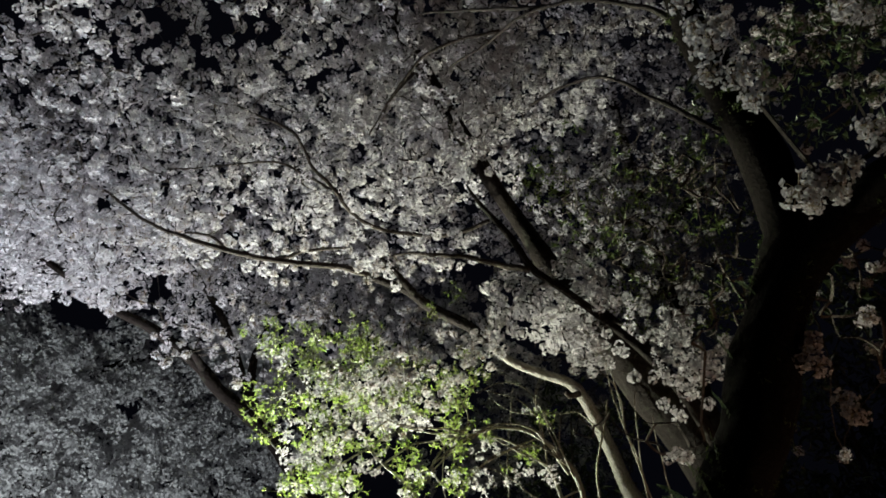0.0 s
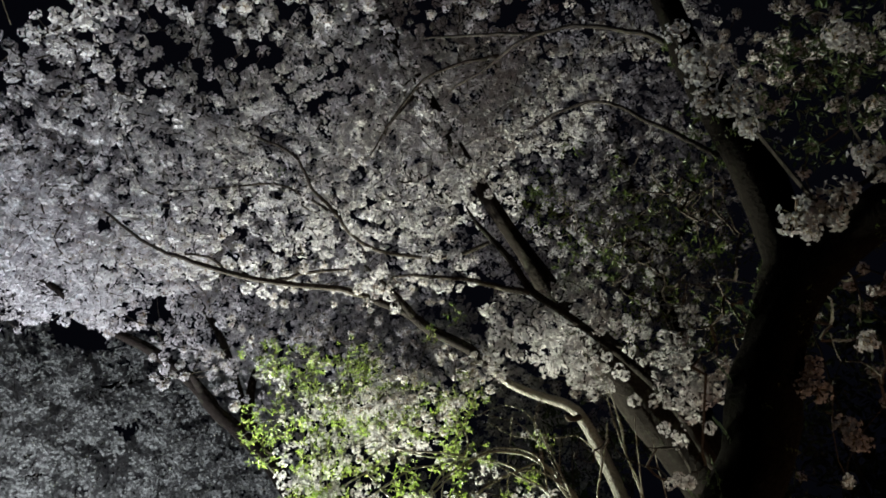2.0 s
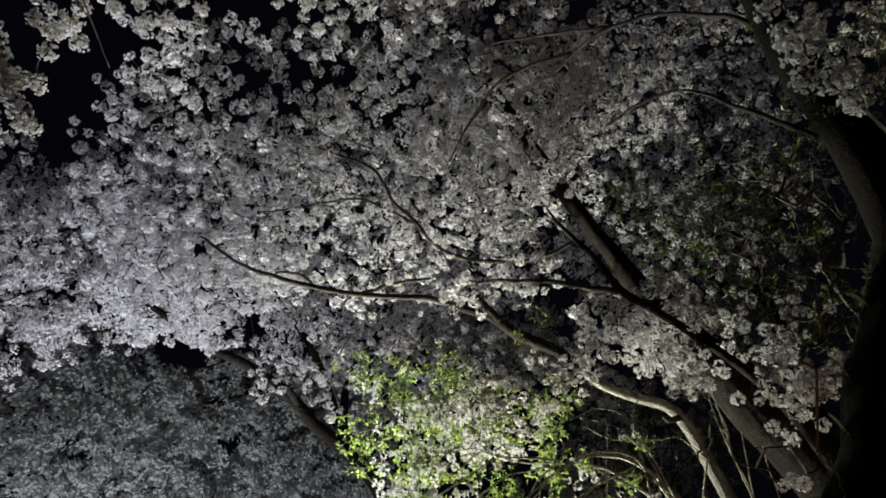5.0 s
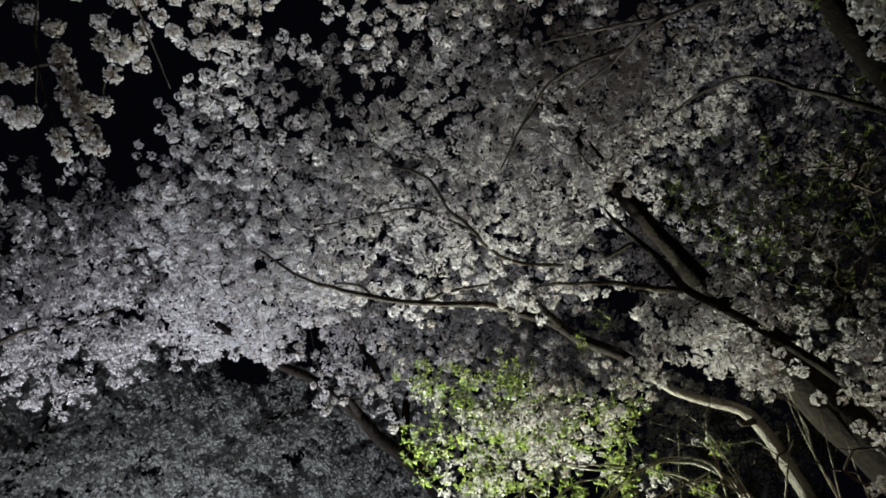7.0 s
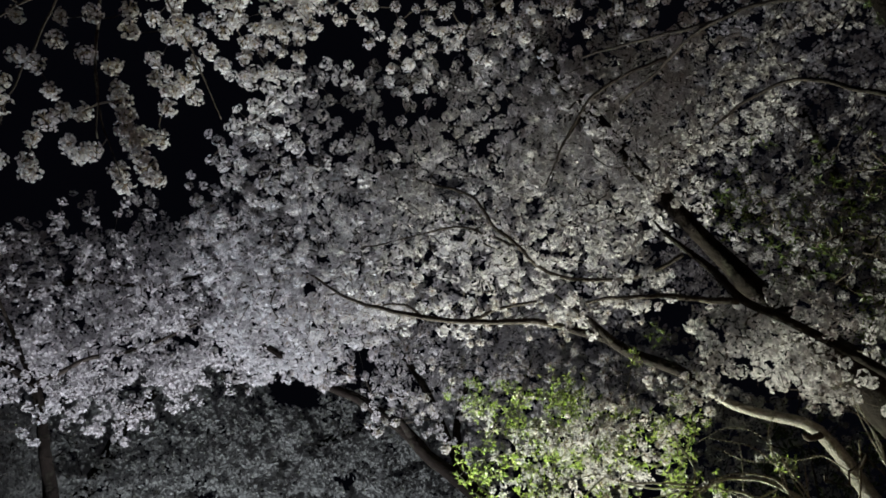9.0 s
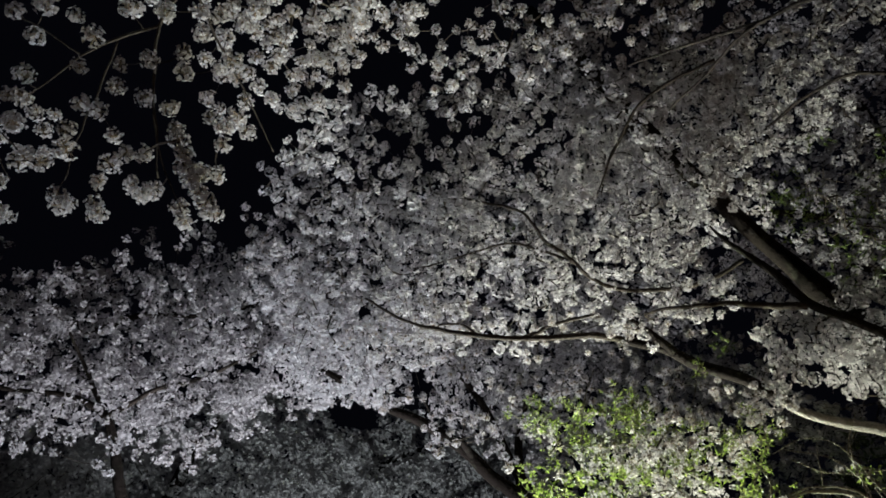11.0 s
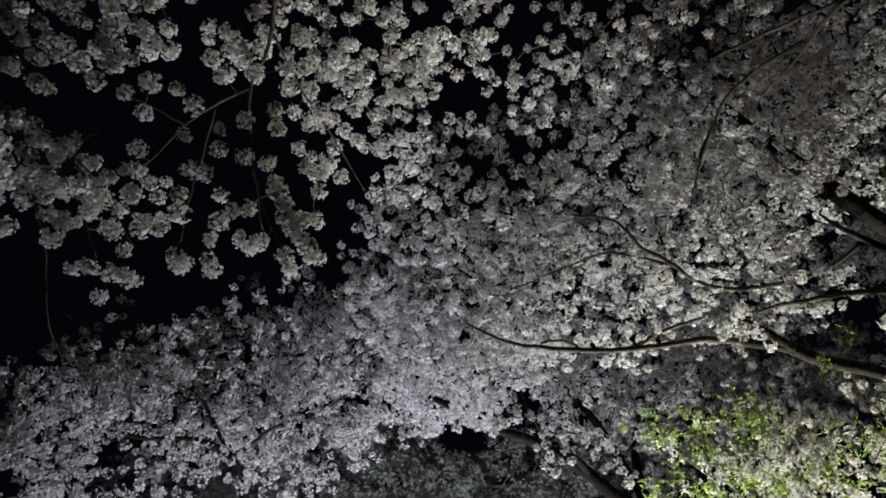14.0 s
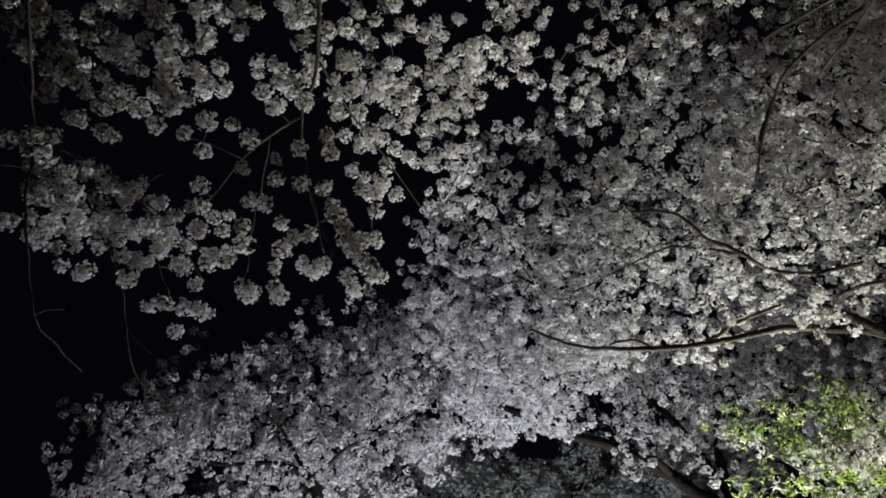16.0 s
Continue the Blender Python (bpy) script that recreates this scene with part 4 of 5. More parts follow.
limbs.append([(-2.03, 0.40, 4.05, 0.009), (-2.07, 0.64, 3.69, 0.007), (-2.18, 0.86, 3.49, 0.007), (-2.26, 1.03, 3.31, 0.006), (-2.32, 1.13, 3.16, 0.006), (-2.36, 1.24, 3.01, 0.006), (-2.38, 1.40, 2.81, 0.004), (-2.42, 1.56, 2.77, 0.003), (-2.44, 1.74, 2.74, 0.002)])
limbs.append([(-2.38, 1.40, 2.81, 0.003), (-2.35, 1.42, 2.84, 0.003), (-2.31, 1.46, 2.86, 0.002)])
limbs.append([(-2.21, 1.09, 3.33, 0.006), (-2.26, 1.34, 3.27, 0.006), (-2.31, 1.56, 3.18, 0.005), (-2.31, 1.70, 3.03, 0.005), (-2.32, 1.82, 2.85, 0.004), (-2.35, 2.02, 2.75, 0.002)])
limbs.append([(-2.32, 1.75, 2.95, 0.003), (-2.28, 1.84, 2.89, 0.002), (-2.25, 1.88, 2.87, 0.002)])
limbs.append([(-2.25, 1.02, 3.32, 0.006), (-2.19, 1.11, 3.35, 0.004), (-2.12, 1.31, 3.36, 0.004), (-2.06, 1.56, 3.31, 0.003), (-1.99, 1.79, 3.15, 0.002)])
limbs.append([(-1.72, 0.66, 4.15, 0.009), (-1.81, 0.85, 3.96, 0.007), (-1.92, 1.03, 3.81, 0.004), (-2.02, 1.16, 3.65, 0.003)])
limbs.append([(-2.64, 0.90, 3.90, 0.006), (-2.48, 1.21, 3.60, 0.005), (-2.28, 1.40, 3.47, 0.004), (-2.09, 1.60, 3.33, 0.003), (-1.93, 1.75, 3.23, 0.002)])
limbs.append([(-1.49, 1.66, 3.60, 0.005), (-1.48, 1.74, 3.46, 0.004), (-1.46, 1.87, 3.32, 0.003), (-1.39, 2.02, 3.17, 0.002)])
limbs.append([(-2.73, 1.18, 3.51, 0.005), (-2.50, 1.28, 3.50, 0.004), (-2.22, 1.44, 3.46, 0.003), (-2.07, 1.46, 3.50, 0.002)])
limbs.append([(-2.32, 1.35, 3.51, 0.004), (-2.19, 1.59, 3.28, 0.003), (-2.14, 1.77, 3.09, 0.002)])
limbs.append([(-1.74, 1.54, 3.58, 0.004), (-1.88, 1.44, 3.63, 0.003), (-1.96, 1.40, 3.65, 0.002)])
hang = fill([(-1.98, 1.15, 3.83, 0.218), (-2.19, 0.97, 3.73, 0.218), (-2.29, 1.29, 3.26, 0.185), (-2.15, 1.49, 3.27, 0.172), (-2.05, 1.66, 3.32, 0.148), (-1.97, 1.77, 3.39, 0.109), (-2.25, 1.02, 3.33, 0.102), (-2.31, 1.22, 3.10, 0.128), (-1.56, 1.47, 3.95, 0.164), (-1.86, 1.21, 4.03, 0.169)], 2.4, gaps=0.16, grain=5.0, apart=0.08)
hang2 = fill([(-1.30, 1.76, 4.30, 0.239), (-1.02, 1.96, 4.53, 0.252), (-1.23, 2.22, 4.25, 0.237), (-1.36, 2.09, 3.87, 0.159), (-1.05, 1.56, 4.52, 0.269), (-1.37, 1.37, 4.12, 0.164), (-1.63, 1.15, 4.09, 0.218), (-1.97, 0.90, 3.96, 0.246), (-2.22, 0.77, 3.79, 0.218), (-1.37, 1.87, 4.05, 0.174), (-1.36, 1.37, 4.37, 0.232), (-1.27, 1.99, 4.28, 0.215)], 1.3, gaps=0.24, grain=5.0, apart=0.088)
mass = fill([(-2.31, 1.28, 3.24, 0.159), (-2.20, 1.33, 3.34, 0.132), (-2.18, 1.48, 3.32, 0.134), (-2.30, 1.42, 3.14, 0.119), (-2.28, 1.15, 3.29, 0.104), (-2.18, 1.60, 3.22, 0.094)], 2.2, apart=0.085)
chain = np.array([(-1.43, 1.83, 3.47), (-1.42, 1.86, 3.43), (-1.40, 1.90, 3.39), (-1.40, 1.94, 3.35), (-1.38, 1.98, 3.31), (-1.35, 2.02, 3.28), (-1.32, 2.05, 3.25), (-1.27, 1.99, 3.35), (-1.33, 1.97, 3.34), (-1.37, 1.95, 3.34), (-1.28, 2.09, 3.22), (-1.32, 2.08, 3.21), (-1.42, 2.04, 3.21), (-1.40, 2.08, 3.17), (-1.59, 1.94, 3.25), (-1.52, 1.97, 3.25), (-1.56, 1.97, 3.23), (-1.73, 1.95, 3.16), (-1.72, 1.98, 3.13), (-1.85, 1.93, 3.13), (-1.82, 1.93, 3.14), (-1.86, 1.90, 3.16), (-1.71, 1.90, 3.23), (-1.55, 1.87, 3.36), (-1.61, 1.85, 3.34), (-1.67, 1.86, 3.30), (-1.79, 1.36, 3.86), (-1.87, 1.34, 3.85), (-1.86, 1.31, 3.89)])
beads = np.array([(-1.90, 1.52, 3.44), (-1.71, 1.63, 3.40), (-1.65, 1.66, 3.39), (-1.60, 1.74, 3.33), (-1.76, 1.68, 3.31), (-2.06, 1.79, 3.02), (-2.01, 1.81, 3.02), (-1.98, 1.83, 3.01), (-2.19, 1.73, 3.02), (-2.13, 1.75, 3.03), (-2.11, 1.84, 2.94), (-1.99, 1.75, 3.10), (-1.92, 1.36, 3.62), (-2.03, 1.30, 3.65), (-1.96, 1.28, 3.70), (-1.93, 1.27, 3.73), (-2.21, 1.26, 3.60), (-2.25, 1.24, 3.61), (-1.86, 1.44, 3.57), (-1.82, 1.37, 3.67), (-1.72, 1.42, 3.66), (-1.66, 1.48, 3.61), (-1.71, 1.54, 3.51), (-1.57, 1.57, 3.55), (-1.49, 1.67, 3.47), (-1.59, 1.62, 3.48), (-1.35, 1.59, 3.64), (-1.35, 1.64, 3.58)])
lobes = np.array([(-1.40, 1.71, 3.46), (-1.25, 1.77, 3.46), (-1.19, 1.81, 3.45), (-1.12, 1.84, 3.45), (-1.21, 1.85, 3.39), (-1.08, 1.54, 3.85), (-1.29, 1.50, 3.79), (-1.18, 1.45, 3.90), (-2.33, 1.17, 3.65), (-2.29, 1.11, 3.75), (-2.52, 1.45, 3.20), (-2.51, 1.50, 3.14), (-2.45, 1.55, 3.11), (-2.26, 1.63, 3.11), (-2.27, 1.57, 3.19), (-2.16, 1.62, 3.17), (-2.03, 1.69, 3.16), (-1.92, 1.72, 3.18), (-1.85, 1.74, 3.19), (-1.77, 1.73, 3.25), (-1.55, 1.44, 3.73), (-1.44, 1.41, 3.81), (-1.41, 1.47, 3.75), (-1.57, 1.30, 3.88), (-1.47, 1.58, 3.59), (-1.22, 1.66, 3.63), (-1.17, 1.65, 3.66)])
cherry_tree("overhanging cherry branches with separate hanging blossom pompoms", trunk, limbs, [hang, hang2, mass, chain, beads, lobes], loose=300, shapes=RICH, ball=(0.036, 0.054))

# ---- dark bushes added behind the trunks to close off the sky ----
def evergreen(label, foot_at, blobs):
    bush = tagged(new("backing_bush"), label, "bush", "evergreen bushes")
    bush.location = foot_at
    at = np.array(bush.location)
    places, wood = fill(blobs, 3.2, ball=0.07, gaps=0.22, grain=3.0, apart=0.06) - at, []
    for x, y, z, r in blobs[::2]:
        tip = np.array([x, y, z]) - at
        stem = [(rng.uniform(-0.12, 0.12), rng.uniform(-0.12, 0.12), -0.05, 0.022), (*(tip * np.array([0.35, 0.35, 0.5]) + rng.normal(0, 0.05, 3)), 0.015), (*tip, 0.006)]
        wood.append(spline(stem)[:, :3])
        piece("stem", limb_mesh("stem", stem, TWIG, 8, 0.08), bush)
    piece("brushwood", twig_mesh("brushwood", np.vstack(wood), places, TWIG, 0.002, 600), bush, "", "stuff")
    # The leaves' darkened green stands in for the missing light.
    piece("foliage", scattered("foliage", LEAVES, places, rng.uniform(0.06, 0.10, len(places)), [DARK_LEAF]), bush, "leaves in darkened green", "stuff")
    return bush


evergreen("tall dark bush added to fill the unlit background", (4.1, 3.4, 0), [(3.77, 3.30, 3.81, 0.246), (4.05, 3.21, 3.82, 0.286), (4.33, 3.16, 3.76, 0.327), (4.62, 3.12, 3.70, 0.327), (3.89, 3.48, 3.46, 0.286), (4.12, 3.25, 3.33, 0.314), (4.52, 3.20, 3.21, 0.353), (3.77, 3.54, 3.00, 0.314), (4.08, 3.40, 2.89, 0.345), (4.51, 3.35, 2.77, 0.345), (3.66, 3.61, 2.55, 0.300), (4.07, 3.54, 2.47, 0.338), (4.49, 3.49, 2.36, 0.338)])
evergreen("low dark bush added behind the slender tree to close the sky", (2.7, 5.2, 0), [(2.63, 4.83, 3.40, 0.239), (2.92, 4.92, 3.12, 0.286), (2.47, 5.08, 3.06, 0.239), (2.73, 5.21, 2.73, 0.334), (3.14, 5.08, 2.75, 0.286), (2.28, 5.37, 2.67, 0.239), (3.20, 4.73, 3.30, 0.239)])

# ---- the green shrub above the floodlight ----
shrub = tagged(new("shrub"), "leafy green shrub with white flowers and pale arching stems", "shrub")
shrub.location = (1.5, 3.6, 0)
o = np.array(shrub.location)
stems = []
stems.append([(2.00, 3.44, 1.57, 0.021), (1.93, 3.45, 2.30, 0.022), (1.82, 3.47, 2.48, 0.019), (1.70, 3.50, 2.58, 0.017), (1.56, 3.55, 2.63, 0.015), (1.39, 3.56, 2.60, 0.012), (1.23, 3.59, 2.50, 0.009), (1.08, 3.62, 2.36, 0.007)])
stems.append([(2.00, 3.55, 1.56, 0.020), (1.86, 3.60, 2.32, 0.017), (1.70, 3.63, 2.51, 0.012), (1.54, 3.68, 2.59, 0.010), (1.33, 3.70, 2.60, 0.007), (1.06, 3.73, 2.59, 0.007), (0.89, 3.71, 2.61, 0.005)])
stems.append([(1.95, 3.46, 1.56, 0.014), (1.58, 3.61, 2.05, 0.012), (1.12, 3.66, 2.35, 0.009), (1.28, 3.54, 2.62, 0.007), (1.19, 3.51, 2.80, 0.005)])
stems.append([(1.70, 3.48, 1.55, 0.014), (1.00, 3.66, 2.24, 0.012), (0.74, 3.72, 2.47, 0.009), (0.78, 3.69, 2.56, 0.007), (0.91, 3.69, 2.68, 0.005)])
stems.append([(1.69, 3.59, 1.55, 0.014), (0.66, 3.85, 2.18, 0.012), (0.50, 3.86, 2.47, 0.010), (0.38, 3.84, 2.79, 0.007), (0.39, 3.77, 3.12, 0.005), (0.46, 3.72, 3.34, 0.004)])
stems.append([(1.64, 3.61, 1.55, 0.014), (0.55, 3.87, 2.12, 0.012), (0.33, 3.90, 2.37, 0.007), (0.14, 3.92, 2.54, 0.005)])
stems.append([(0.38, 3.84, 2.79, 0.007), (0.19, 3.84, 2.97, 0.005), (-0.04, 3.84, 3.11, 0.004), (0.05, 3.83, 3.39, 0.003)])
stems.append([(2.17, 3.57, 1.57, 0.015), (2.11, 3.57, 2.37, 0.010), (2.12, 3.49, 2.65, 0.008), (2.16, 3.46, 2.85, 0.005)])
stems.append([(2.23, 3.29, 1.58, 0.012), (2.21, 3.23, 2.29, 0.007), (2.10, 3.21, 2.61, 0.007), (2.01, 3.16, 2.91, 0.005), (1.81, 3.18, 3.24, 0.003)])
stems.append([(1.39, 3.56, 2.60, 0.008), (1.19, 3.62, 2.44, 0.007), (1.03, 3.66, 2.23, 0.005), (0.92, 3.66, 2.06, 0.003)])
stems.append([(1.70, 3.50, 2.58, 0.008), (1.44, 3.59, 2.44, 0.007), (1.27, 3.63, 2.26, 0.005), (1.16, 3.64, 2.11, 0.003)])
stems.append([(1.87, 3.46, 2.42, 0.008), (1.68, 3.47, 2.52, 0.007), (1.47, 3.51, 2.47, 0.005), (1.34, 3.59, 2.37, 0.003)])
stems.append([(2.12, 3.49, 2.65, 0.007), (1.95, 3.49, 2.75, 0.005), (1.78, 3.58, 2.74, 0.005), (1.60, 3.61, 2.74, 0.004), (1.43, 3.60, 2.80, 0.003)])
stems.append([(2.10, 3.21, 2.61, 0.006), (2.02, 3.13, 2.80, 0.005), (1.89, 3.16, 2.93, 0.004), (1.78, 3.23, 2.91, 0.003)])
stems.append([(1.76, 3.41, 2.58, 0.005), (1.61, 3.41, 2.81, 0.004), (1.45, 3.46, 2.86, 0.003), (1.32, 3.53, 2.80, 0.003)])
stems.append([(1.93, 3.45, 2.30, 0.008), (1.74, 3.51, 2.23, 0.007), (1.54, 3.52, 2.33, 0.005), (1.38, 3.52, 2.38, 0.003), (1.23, 3.58, 2.34, 0.003)])
stems.append([(1.90, 3.46, 2.36, 0.010), (1.76, 3.41, 2.58, 0.007), (1.64, 3.41, 2.77, 0.005), (1.68, 3.32, 2.95, 0.003)])
stems.append([(2.45, 3.30, 1.75, 0.007), (2.17, 3.14, 2.24, 0.007), (1.99, 3.02, 2.51, 0.006), (1.88, 2.95, 2.69, 0.005), (1.81, 2.87, 2.84, 0.003)])
stems.append([(2.28, 3.24, 1.9, 0.006), (2.13, 3.12, 2.29, 0.005), (2.05, 3.02, 2.49, 0.005), (1.99, 2.90, 2.72, 0.003)])
stems.append([(2.48, 3.25, 1.85, 0.006), (2.26, 3.09, 2.27, 0.005), (2.15, 2.99, 2.50, 0.004), (2.10, 2.93, 2.62, 0.003)])
stems.append([(1.89, 3.51, 2.39, 0.0120), (1.70, 3.44, 2.56, 0.0101), (1.58, 3.43, 2.61, 0.0083), (1.46, 3.46, 2.62, 0.0064), (1.32, 3.51, 2.58, 0.0045)])
stems.append([(1.27, 3.53, 2.57, 0.0096), (1.09, 3.56, 2.57, 0.0081), (0.91, 3.60, 2.58, 0.0066), (0.78, 3.61, 2.61, 0.0051), (0.70, 3.64, 2.59, 0.0036)])
stems.append([(0.81, 3.77, 2.35, 0.0096), (0.96, 3.66, 2.47, 0.0076), (1.14, 3.59, 2.52, 0.0056), (1.28, 3.53, 2.56, 0.0036)])
stems.append([(0.58, 3.82, 2.34, 0.0084), (0.70, 3.74, 2.43, 0.0066), (0.83, 3.66, 2.51, 0.0049), (0.91, 3.60, 2.57, 0.0031)])
stems.append([(1.76, 3.51, 2.43, 0.0096), (1.54, 3.51, 2.50, 0.0076), (1.43, 3.51, 2.54, 0.0056), (1.31, 3.52, 2.57, 0.0036)])
stems.append([(1.76, 3.52, 2.42, 0.0072), (1.69, 3.42, 2.59, 0.0061), (1.63, 3.39, 2.67, 0.0049), (1.51, 3.37, 2.74, 0.0038), (1.32, 3.39, 2.77, 0.0027)])
stems.append([(1.85, 3.50, 2.42, 0.0060), (1.79, 3.45, 2.52, 0.0047), (1.71, 3.40, 2.62, 0.0035), (1.65, 3.35, 2.72, 0.0022)])
stems.append([(1.80, 3.43, 2.54, 0.0048), (1.78, 3.38, 2.62, 0.0033), (1.78, 3.34, 2.69, 0.0018)])
stems.append([(1.69, 3.44, 2.56, 0.0048), (1.62, 3.34, 2.75, 0.0033), (1.64, 3.27, 2.85, 0.0018)])
stems.append([(0.91, 3.61, 2.57, 0.0060), (0.82, 3.59, 2.62, 0.0041), (0.77, 3.58, 2.66, 0.0022)])
stems.append([(0.38, 3.82, 2.41, 0.0060), (0.54, 3.71, 2.52, 0.0041), (0.71, 3.62, 2.62, 0.0022)])
stems.append([(0.18, 3.63, 2.77, 0.0048), (0.31, 3.51, 2.92, 0.0038), (0.38, 3.42, 3.03, 0.0028), (0.41, 3.36, 3.11, 0.0018)])
stems.append([(0.30, 3.60, 2.78, 0.0048), (0.48, 3.52, 2.85, 0.0033), (0.64, 3.42, 2.94, 0.0018)])
stems.append([(0.14, 3.71, 2.66, 0.0048), (0.32, 3.65, 2.70, 0.0033), (0.56, 3.57, 2.74, 0.0018)])
stems.append([(0.04, 3.59, 2.87, 0.0048), (0.15, 3.53, 2.93, 0.0033), (0.32, 3.45, 3.00, 0.0018)])
for k in range(2):
    x, y, z = rng.uniform(0.9, 2.2), rng.uniform(3.5, 4.2), rng.uniform(2.3, 3.4)
    bx, by = 1.5 + rng.uniform(-0.25, 0.5), 3.7 + rng.uniform(-0.2, 0.3)
    sway = rng.normal(0, 0.16)
    stems.append([(bx, by, -0.05, 0.009), (bx * 0.7 + x * 0.3 + sway, by, z * 0.45, 0.008), (bx * 0.3 + x * 0.7 + sway, y, z * 0.82, 0.006), (x, y, z, 0.003)])
wood = []
for line in stems:
    wood.append(spline(line)[:, :3] - o)
    piece("stem", limb_mesh("stem", [(x - o[0], y - o[1], z - o[2], r * 0.7) for x, y, z, r in line], STEM, 8, 0.05), shrub)
spread = fill([(0.14, 3.86, 3.06, 0.143), (0.42, 3.86, 3.01, 0.179), (0.57, 3.79, 3.16, 0.125), (0.36, 3.89, 2.80, 0.212), (0.20, 3.92, 2.55, 0.140), (0.60, 3.88, 2.76, 0.177), (0.53, 3.86, 2.48, 0.207), (0.36, 3.86, 2.30, 0.153), (0.73, 3.82, 3.01, 0.143), (1.20, 3.60, 2.50, 0.118), (1.00, 3.68, 2.40, 0.135), (1.39, 3.57, 2.59, 0.085), (0.06, 3.90, 2.79, 0.088), (-0.03, 3.85, 3.08, 0.054), (0.74, 3.77, 2.51, 0.136), (0.65, 3.83, 2.27, 0.171), (1.22, 3.59, 2.69, 0.102), (1.75, 3.48, 2.73, 0.087)] + [(1.06, 3.62, 3.33, 0.072), (0.88, 3.75, 2.83, 0.140), (0.12, 3.89, 2.66, 0.105), (0.34, 3.85, 3.07, 0.143), (0.53, 3.81, 2.22, 0.168), (1.00, 3.66, 2.27, 0.100), (1.25, 3.63, 2.32, 0.101), (1.50, 3.59, 2.34, 0.089), (1.68, 3.59, 2.49, 0.070), (0.62, 3.76, 2.94, 0.126), (0.46, 3.80, 2.72, 0.124)], 7.5, gaps=0.38, grain=5.0, flat=2.2, apart=0.024) - o
tips = fill([(0.82, 3.84, 2.92, 0.138), (0.96, 3.75, 3.01, 0.136), (1.07, 3.84, 2.84, 0.149), (1.21, 3.68, 3.02, 0.132), (1.00, 3.91, 2.73, 0.134), (1.26, 3.80, 2.89, 0.147), (0.80, 3.95, 2.76, 0.138), (0.69, 3.66, 3.09, 0.123), (1.31, 3.86, 2.74, 0.145), (1.39, 3.71, 2.98, 0.116)], 5.0, gaps=0.42, grain=5.0, flat=2.2, apart=0.026) - o
spread = np.vstack([spread, tips])
# Unseen leaves low on the shrub, added to block the floodlight behind it.
blocker = fill([(0.5, 3.8, 1.85, 0.26), (0.9, 3.7, 1.75, 0.26), (1.3, 3.65, 1.8, 0.24), (0.7, 3.75, 1.4, 0.28), (1.1, 3.7, 1.35, 0.28), (1.5, 3.6, 1.5, 0.26), (1.75, 3.55, 1.8, 0.2), (1.0, 3.9, 1.0, 0.3), (1.5, 3.8, 1.0, 0.3)], 6.0, apart=0.03) - o
bloom = fill([(0.25, 3.84, 2.80, 0.119), (0.44, 3.74, 2.76, 0.136), (0.62, 3.66, 2.77, 0.148), (0.85, 3.62, 2.75, 0.168), (1.02, 3.61, 2.67, 0.115), (0.39, 3.81, 2.51, 0.150), (0.56, 3.72, 2.58, 0.135), (0.74, 3.65, 2.55, 0.146), (0.39, 3.76, 2.29, 0.146), (0.59, 3.69, 2.27, 0.144), (0.73, 3.65, 2.36, 0.098), (0.49, 3.73, 2.38, 0.133), (0.16, 3.84, 2.96, 0.085), (0.48, 3.76, 2.99, 0.091), (1.40, 3.58, 2.52, 0.082), (1.22, 3.63, 2.35, 0.081), (1.59, 3.54, 2.37, 0.082), (1.64, 3.47, 2.75, 0.069)] + [(1.03, 3.65, 2.27, 0.100), (1.37, 3.59, 2.30, 0.088), (1.74, 3.48, 2.35, 0.082), (1.18, 3.66, 2.51, 0.068)], 1.5, ball=0.03, gaps=0.40, grain=6.0, flat=1.8, apart=0.034) - o
piece("brushwood", twig_mesh("brushwood", np.vstack(wood), spread, STEM, most=1300), shrub, "", "stuff")
piece("foliage", scattered("foliage", LEAVES, spread, rng.uniform(0.020, 0.034, len(spread)), [LEAF]), shrub, "bright yellow-green leaves", "stuff")
piece("lamp_screen", scattered("lamp_screen", LEAVES, blocker, rng.uniform(0.035, 0.055, len(blocker)), [SHADE_LEAF]), shrub, "unseen leaves added to block the lamp", "stuff")
piece("blossom", scattered("blossom", SMALL, bloom, rng.uniform(0.014, 0.026, len(bloom)), [PETAL, HEART]), shrub, "small white flowers among the leaves", "stuff")

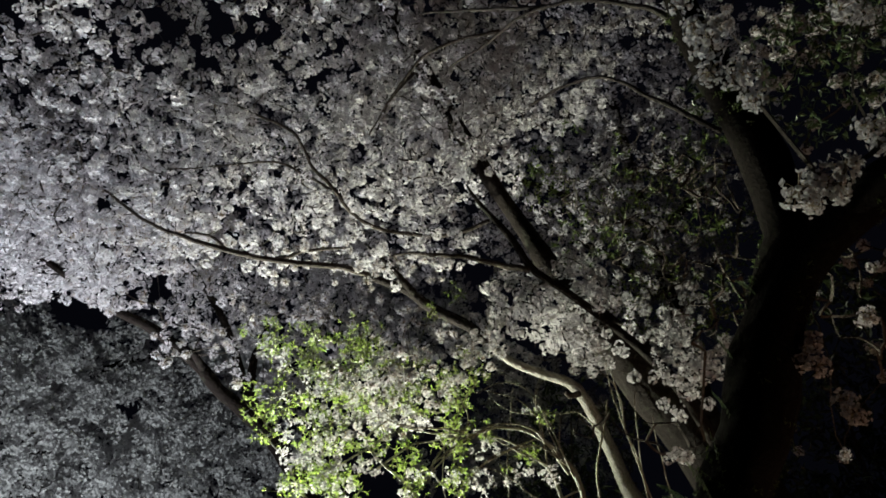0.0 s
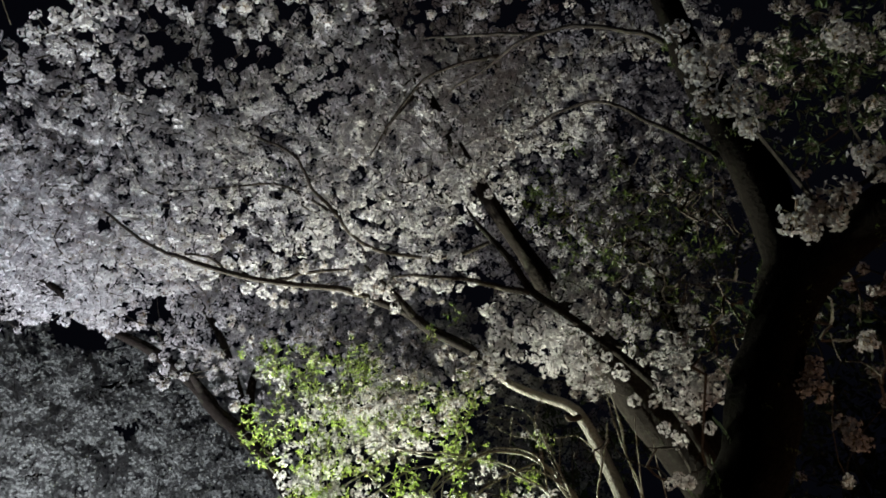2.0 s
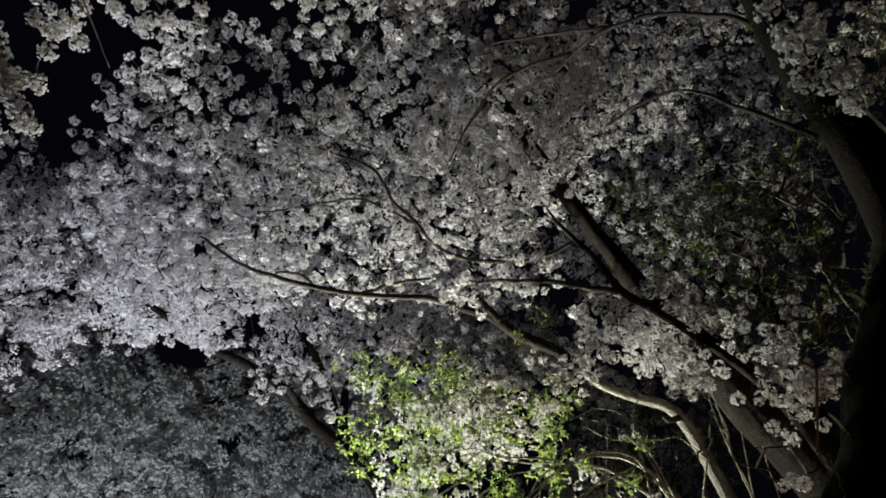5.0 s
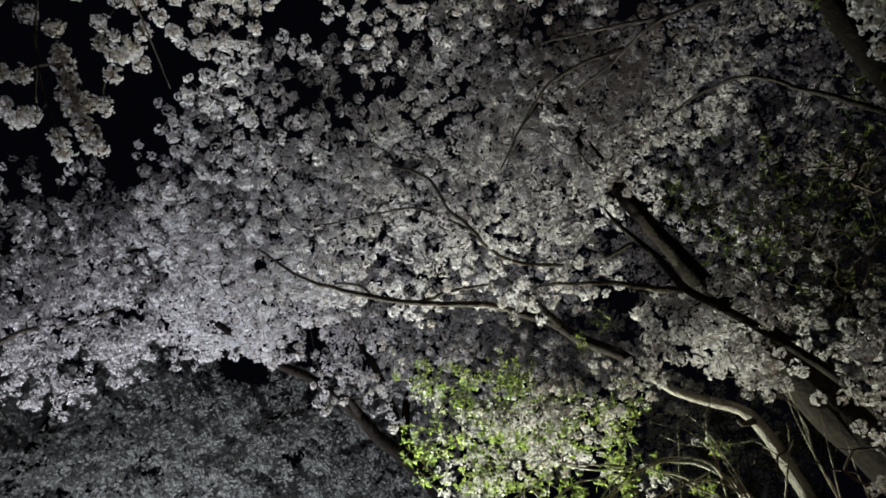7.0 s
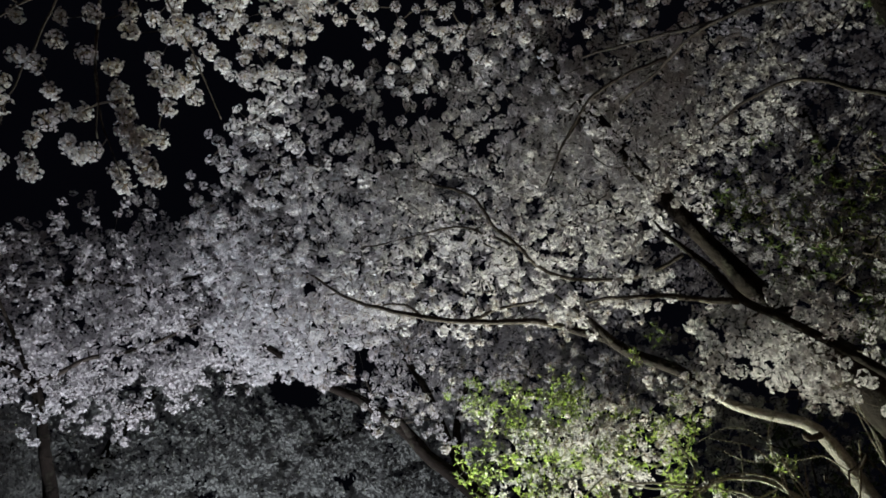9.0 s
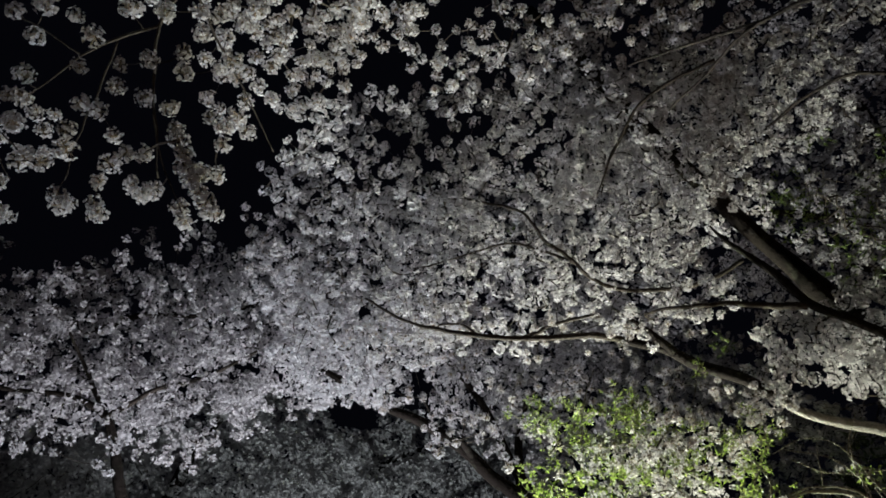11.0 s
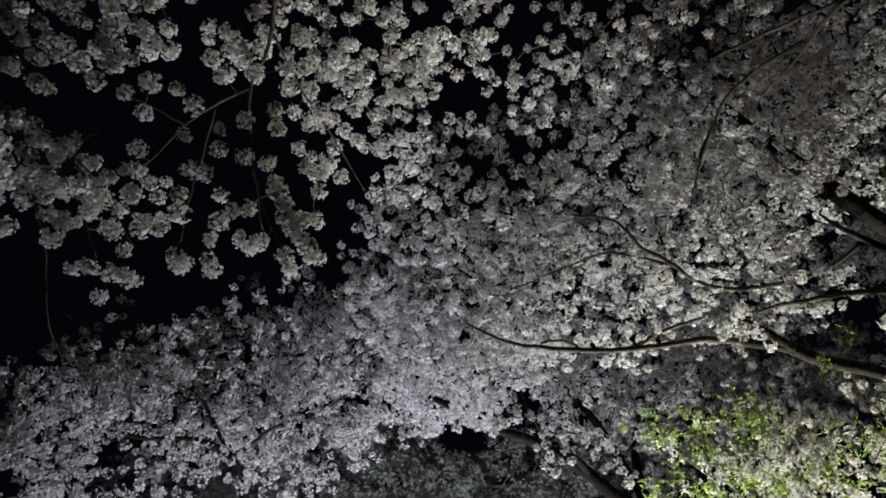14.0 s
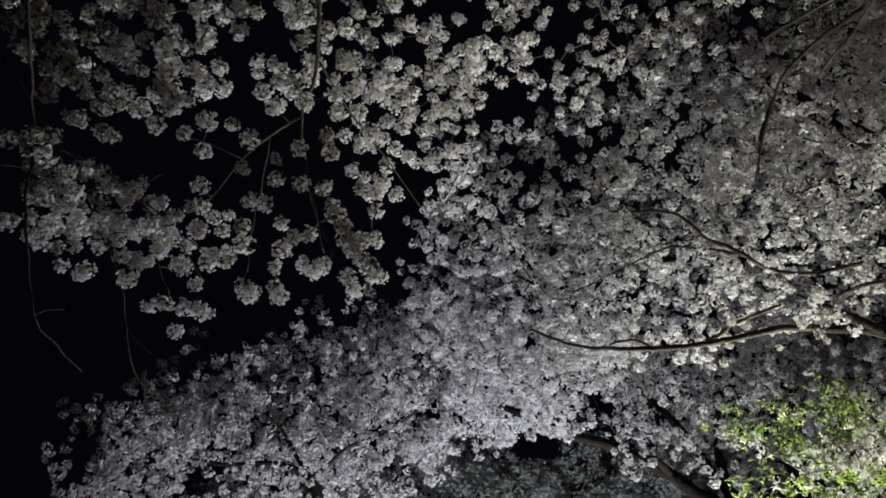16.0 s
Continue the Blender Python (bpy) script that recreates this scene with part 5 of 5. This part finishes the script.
# ---- the fern that grows on the forked tree ----
def frond(base, tip, pairs, size):
    """A fern frond: an arching stalk with two rows of narrow leaflets."""
    base, tip = np.array(base), np.array(tip)
    u = np.linspace(0, 1, pairs * 2)[:, None]
    line = base + (tip - base) * u + np.array([0, 0, 0.10]) * np.linalg.norm(tip - base) * 4 * u * (1 - u)
    tan = np.gradient(line, axis=0)
    tan /= np.linalg.norm(tan, axis=1, keepdims=True)
    vs, fs = [], []
    for k in range(1, len(line)):
        a, b = line[k - 1], line[k]
        w = np.cross(tan[k], [0.5, -0.7, 0.3])
        w /= np.linalg.norm(w)
        i = len(vs)
        vs += [a - w * 0.0015, a + w * 0.0015, b + w * 0.0012, b - w * 0.0012]
        fs.append((i, i + 1, i + 2, i + 3))
        if k < len(line) * 0.18:
            continue
        long = size * math.sin(math.pi * min(0.97, 0.12 + 0.9 * k / len(line))) ** 0.7
        for side in (-1, 1):
            d = w * side + tan[k] * 0.45 + rng.normal(0, 0.12, 3) + np.array([0, 0, -0.12])
            d /= np.linalg.norm(d)
            i, wide = len(vs), tan[k] * 0.0052
            vs += [b, b + d * long * 0.45 + wide, b + d * long - np.array([0, 0, 0.006]), b + d * long * 0.45 - wide]
            fs.append((i, i + 1, i + 2, i + 3))
    return np.array(vs), np.array(fs)


fern = tagged(new("fern"), "dim tuft of fern with narrow comb-like leaflets on the trunk", "fern")
fern.location = (1.78, 2.06, 1.86)
for base, tip, size in (((0, 0, 0), (-0.26, 0.02, 0.16), 0.05), ((0, 0, 0.02), (-0.20, -0.06, 0.27), 0.055), ((0, 0, 0), (-0.33, 0.05, 0.06), 0.05), ((0, -0.02, 0.05), (-0.13, -0.12, 0.38), 0.05), ((0, 0, 0), (-0.22, 0.10, 0.22), 0.045),
                        ((0.03, -0.12, 0.34), (-0.14, -0.18, 0.50), 0.035), ((0.03, -0.20, 0.52), (-0.12, -0.22, 0.70), 0.035), ((0.04, -0.28, 0.70), (-0.10, -0.32, 0.90), 0.03), ((0.05, -0.34, 0.80), (-0.12, -0.38, 0.86), 0.03)):
    v, f = frond(base, tip, 17, size)
    piece("frond", mesh_of("frond", v, f, [FERN]), fern)
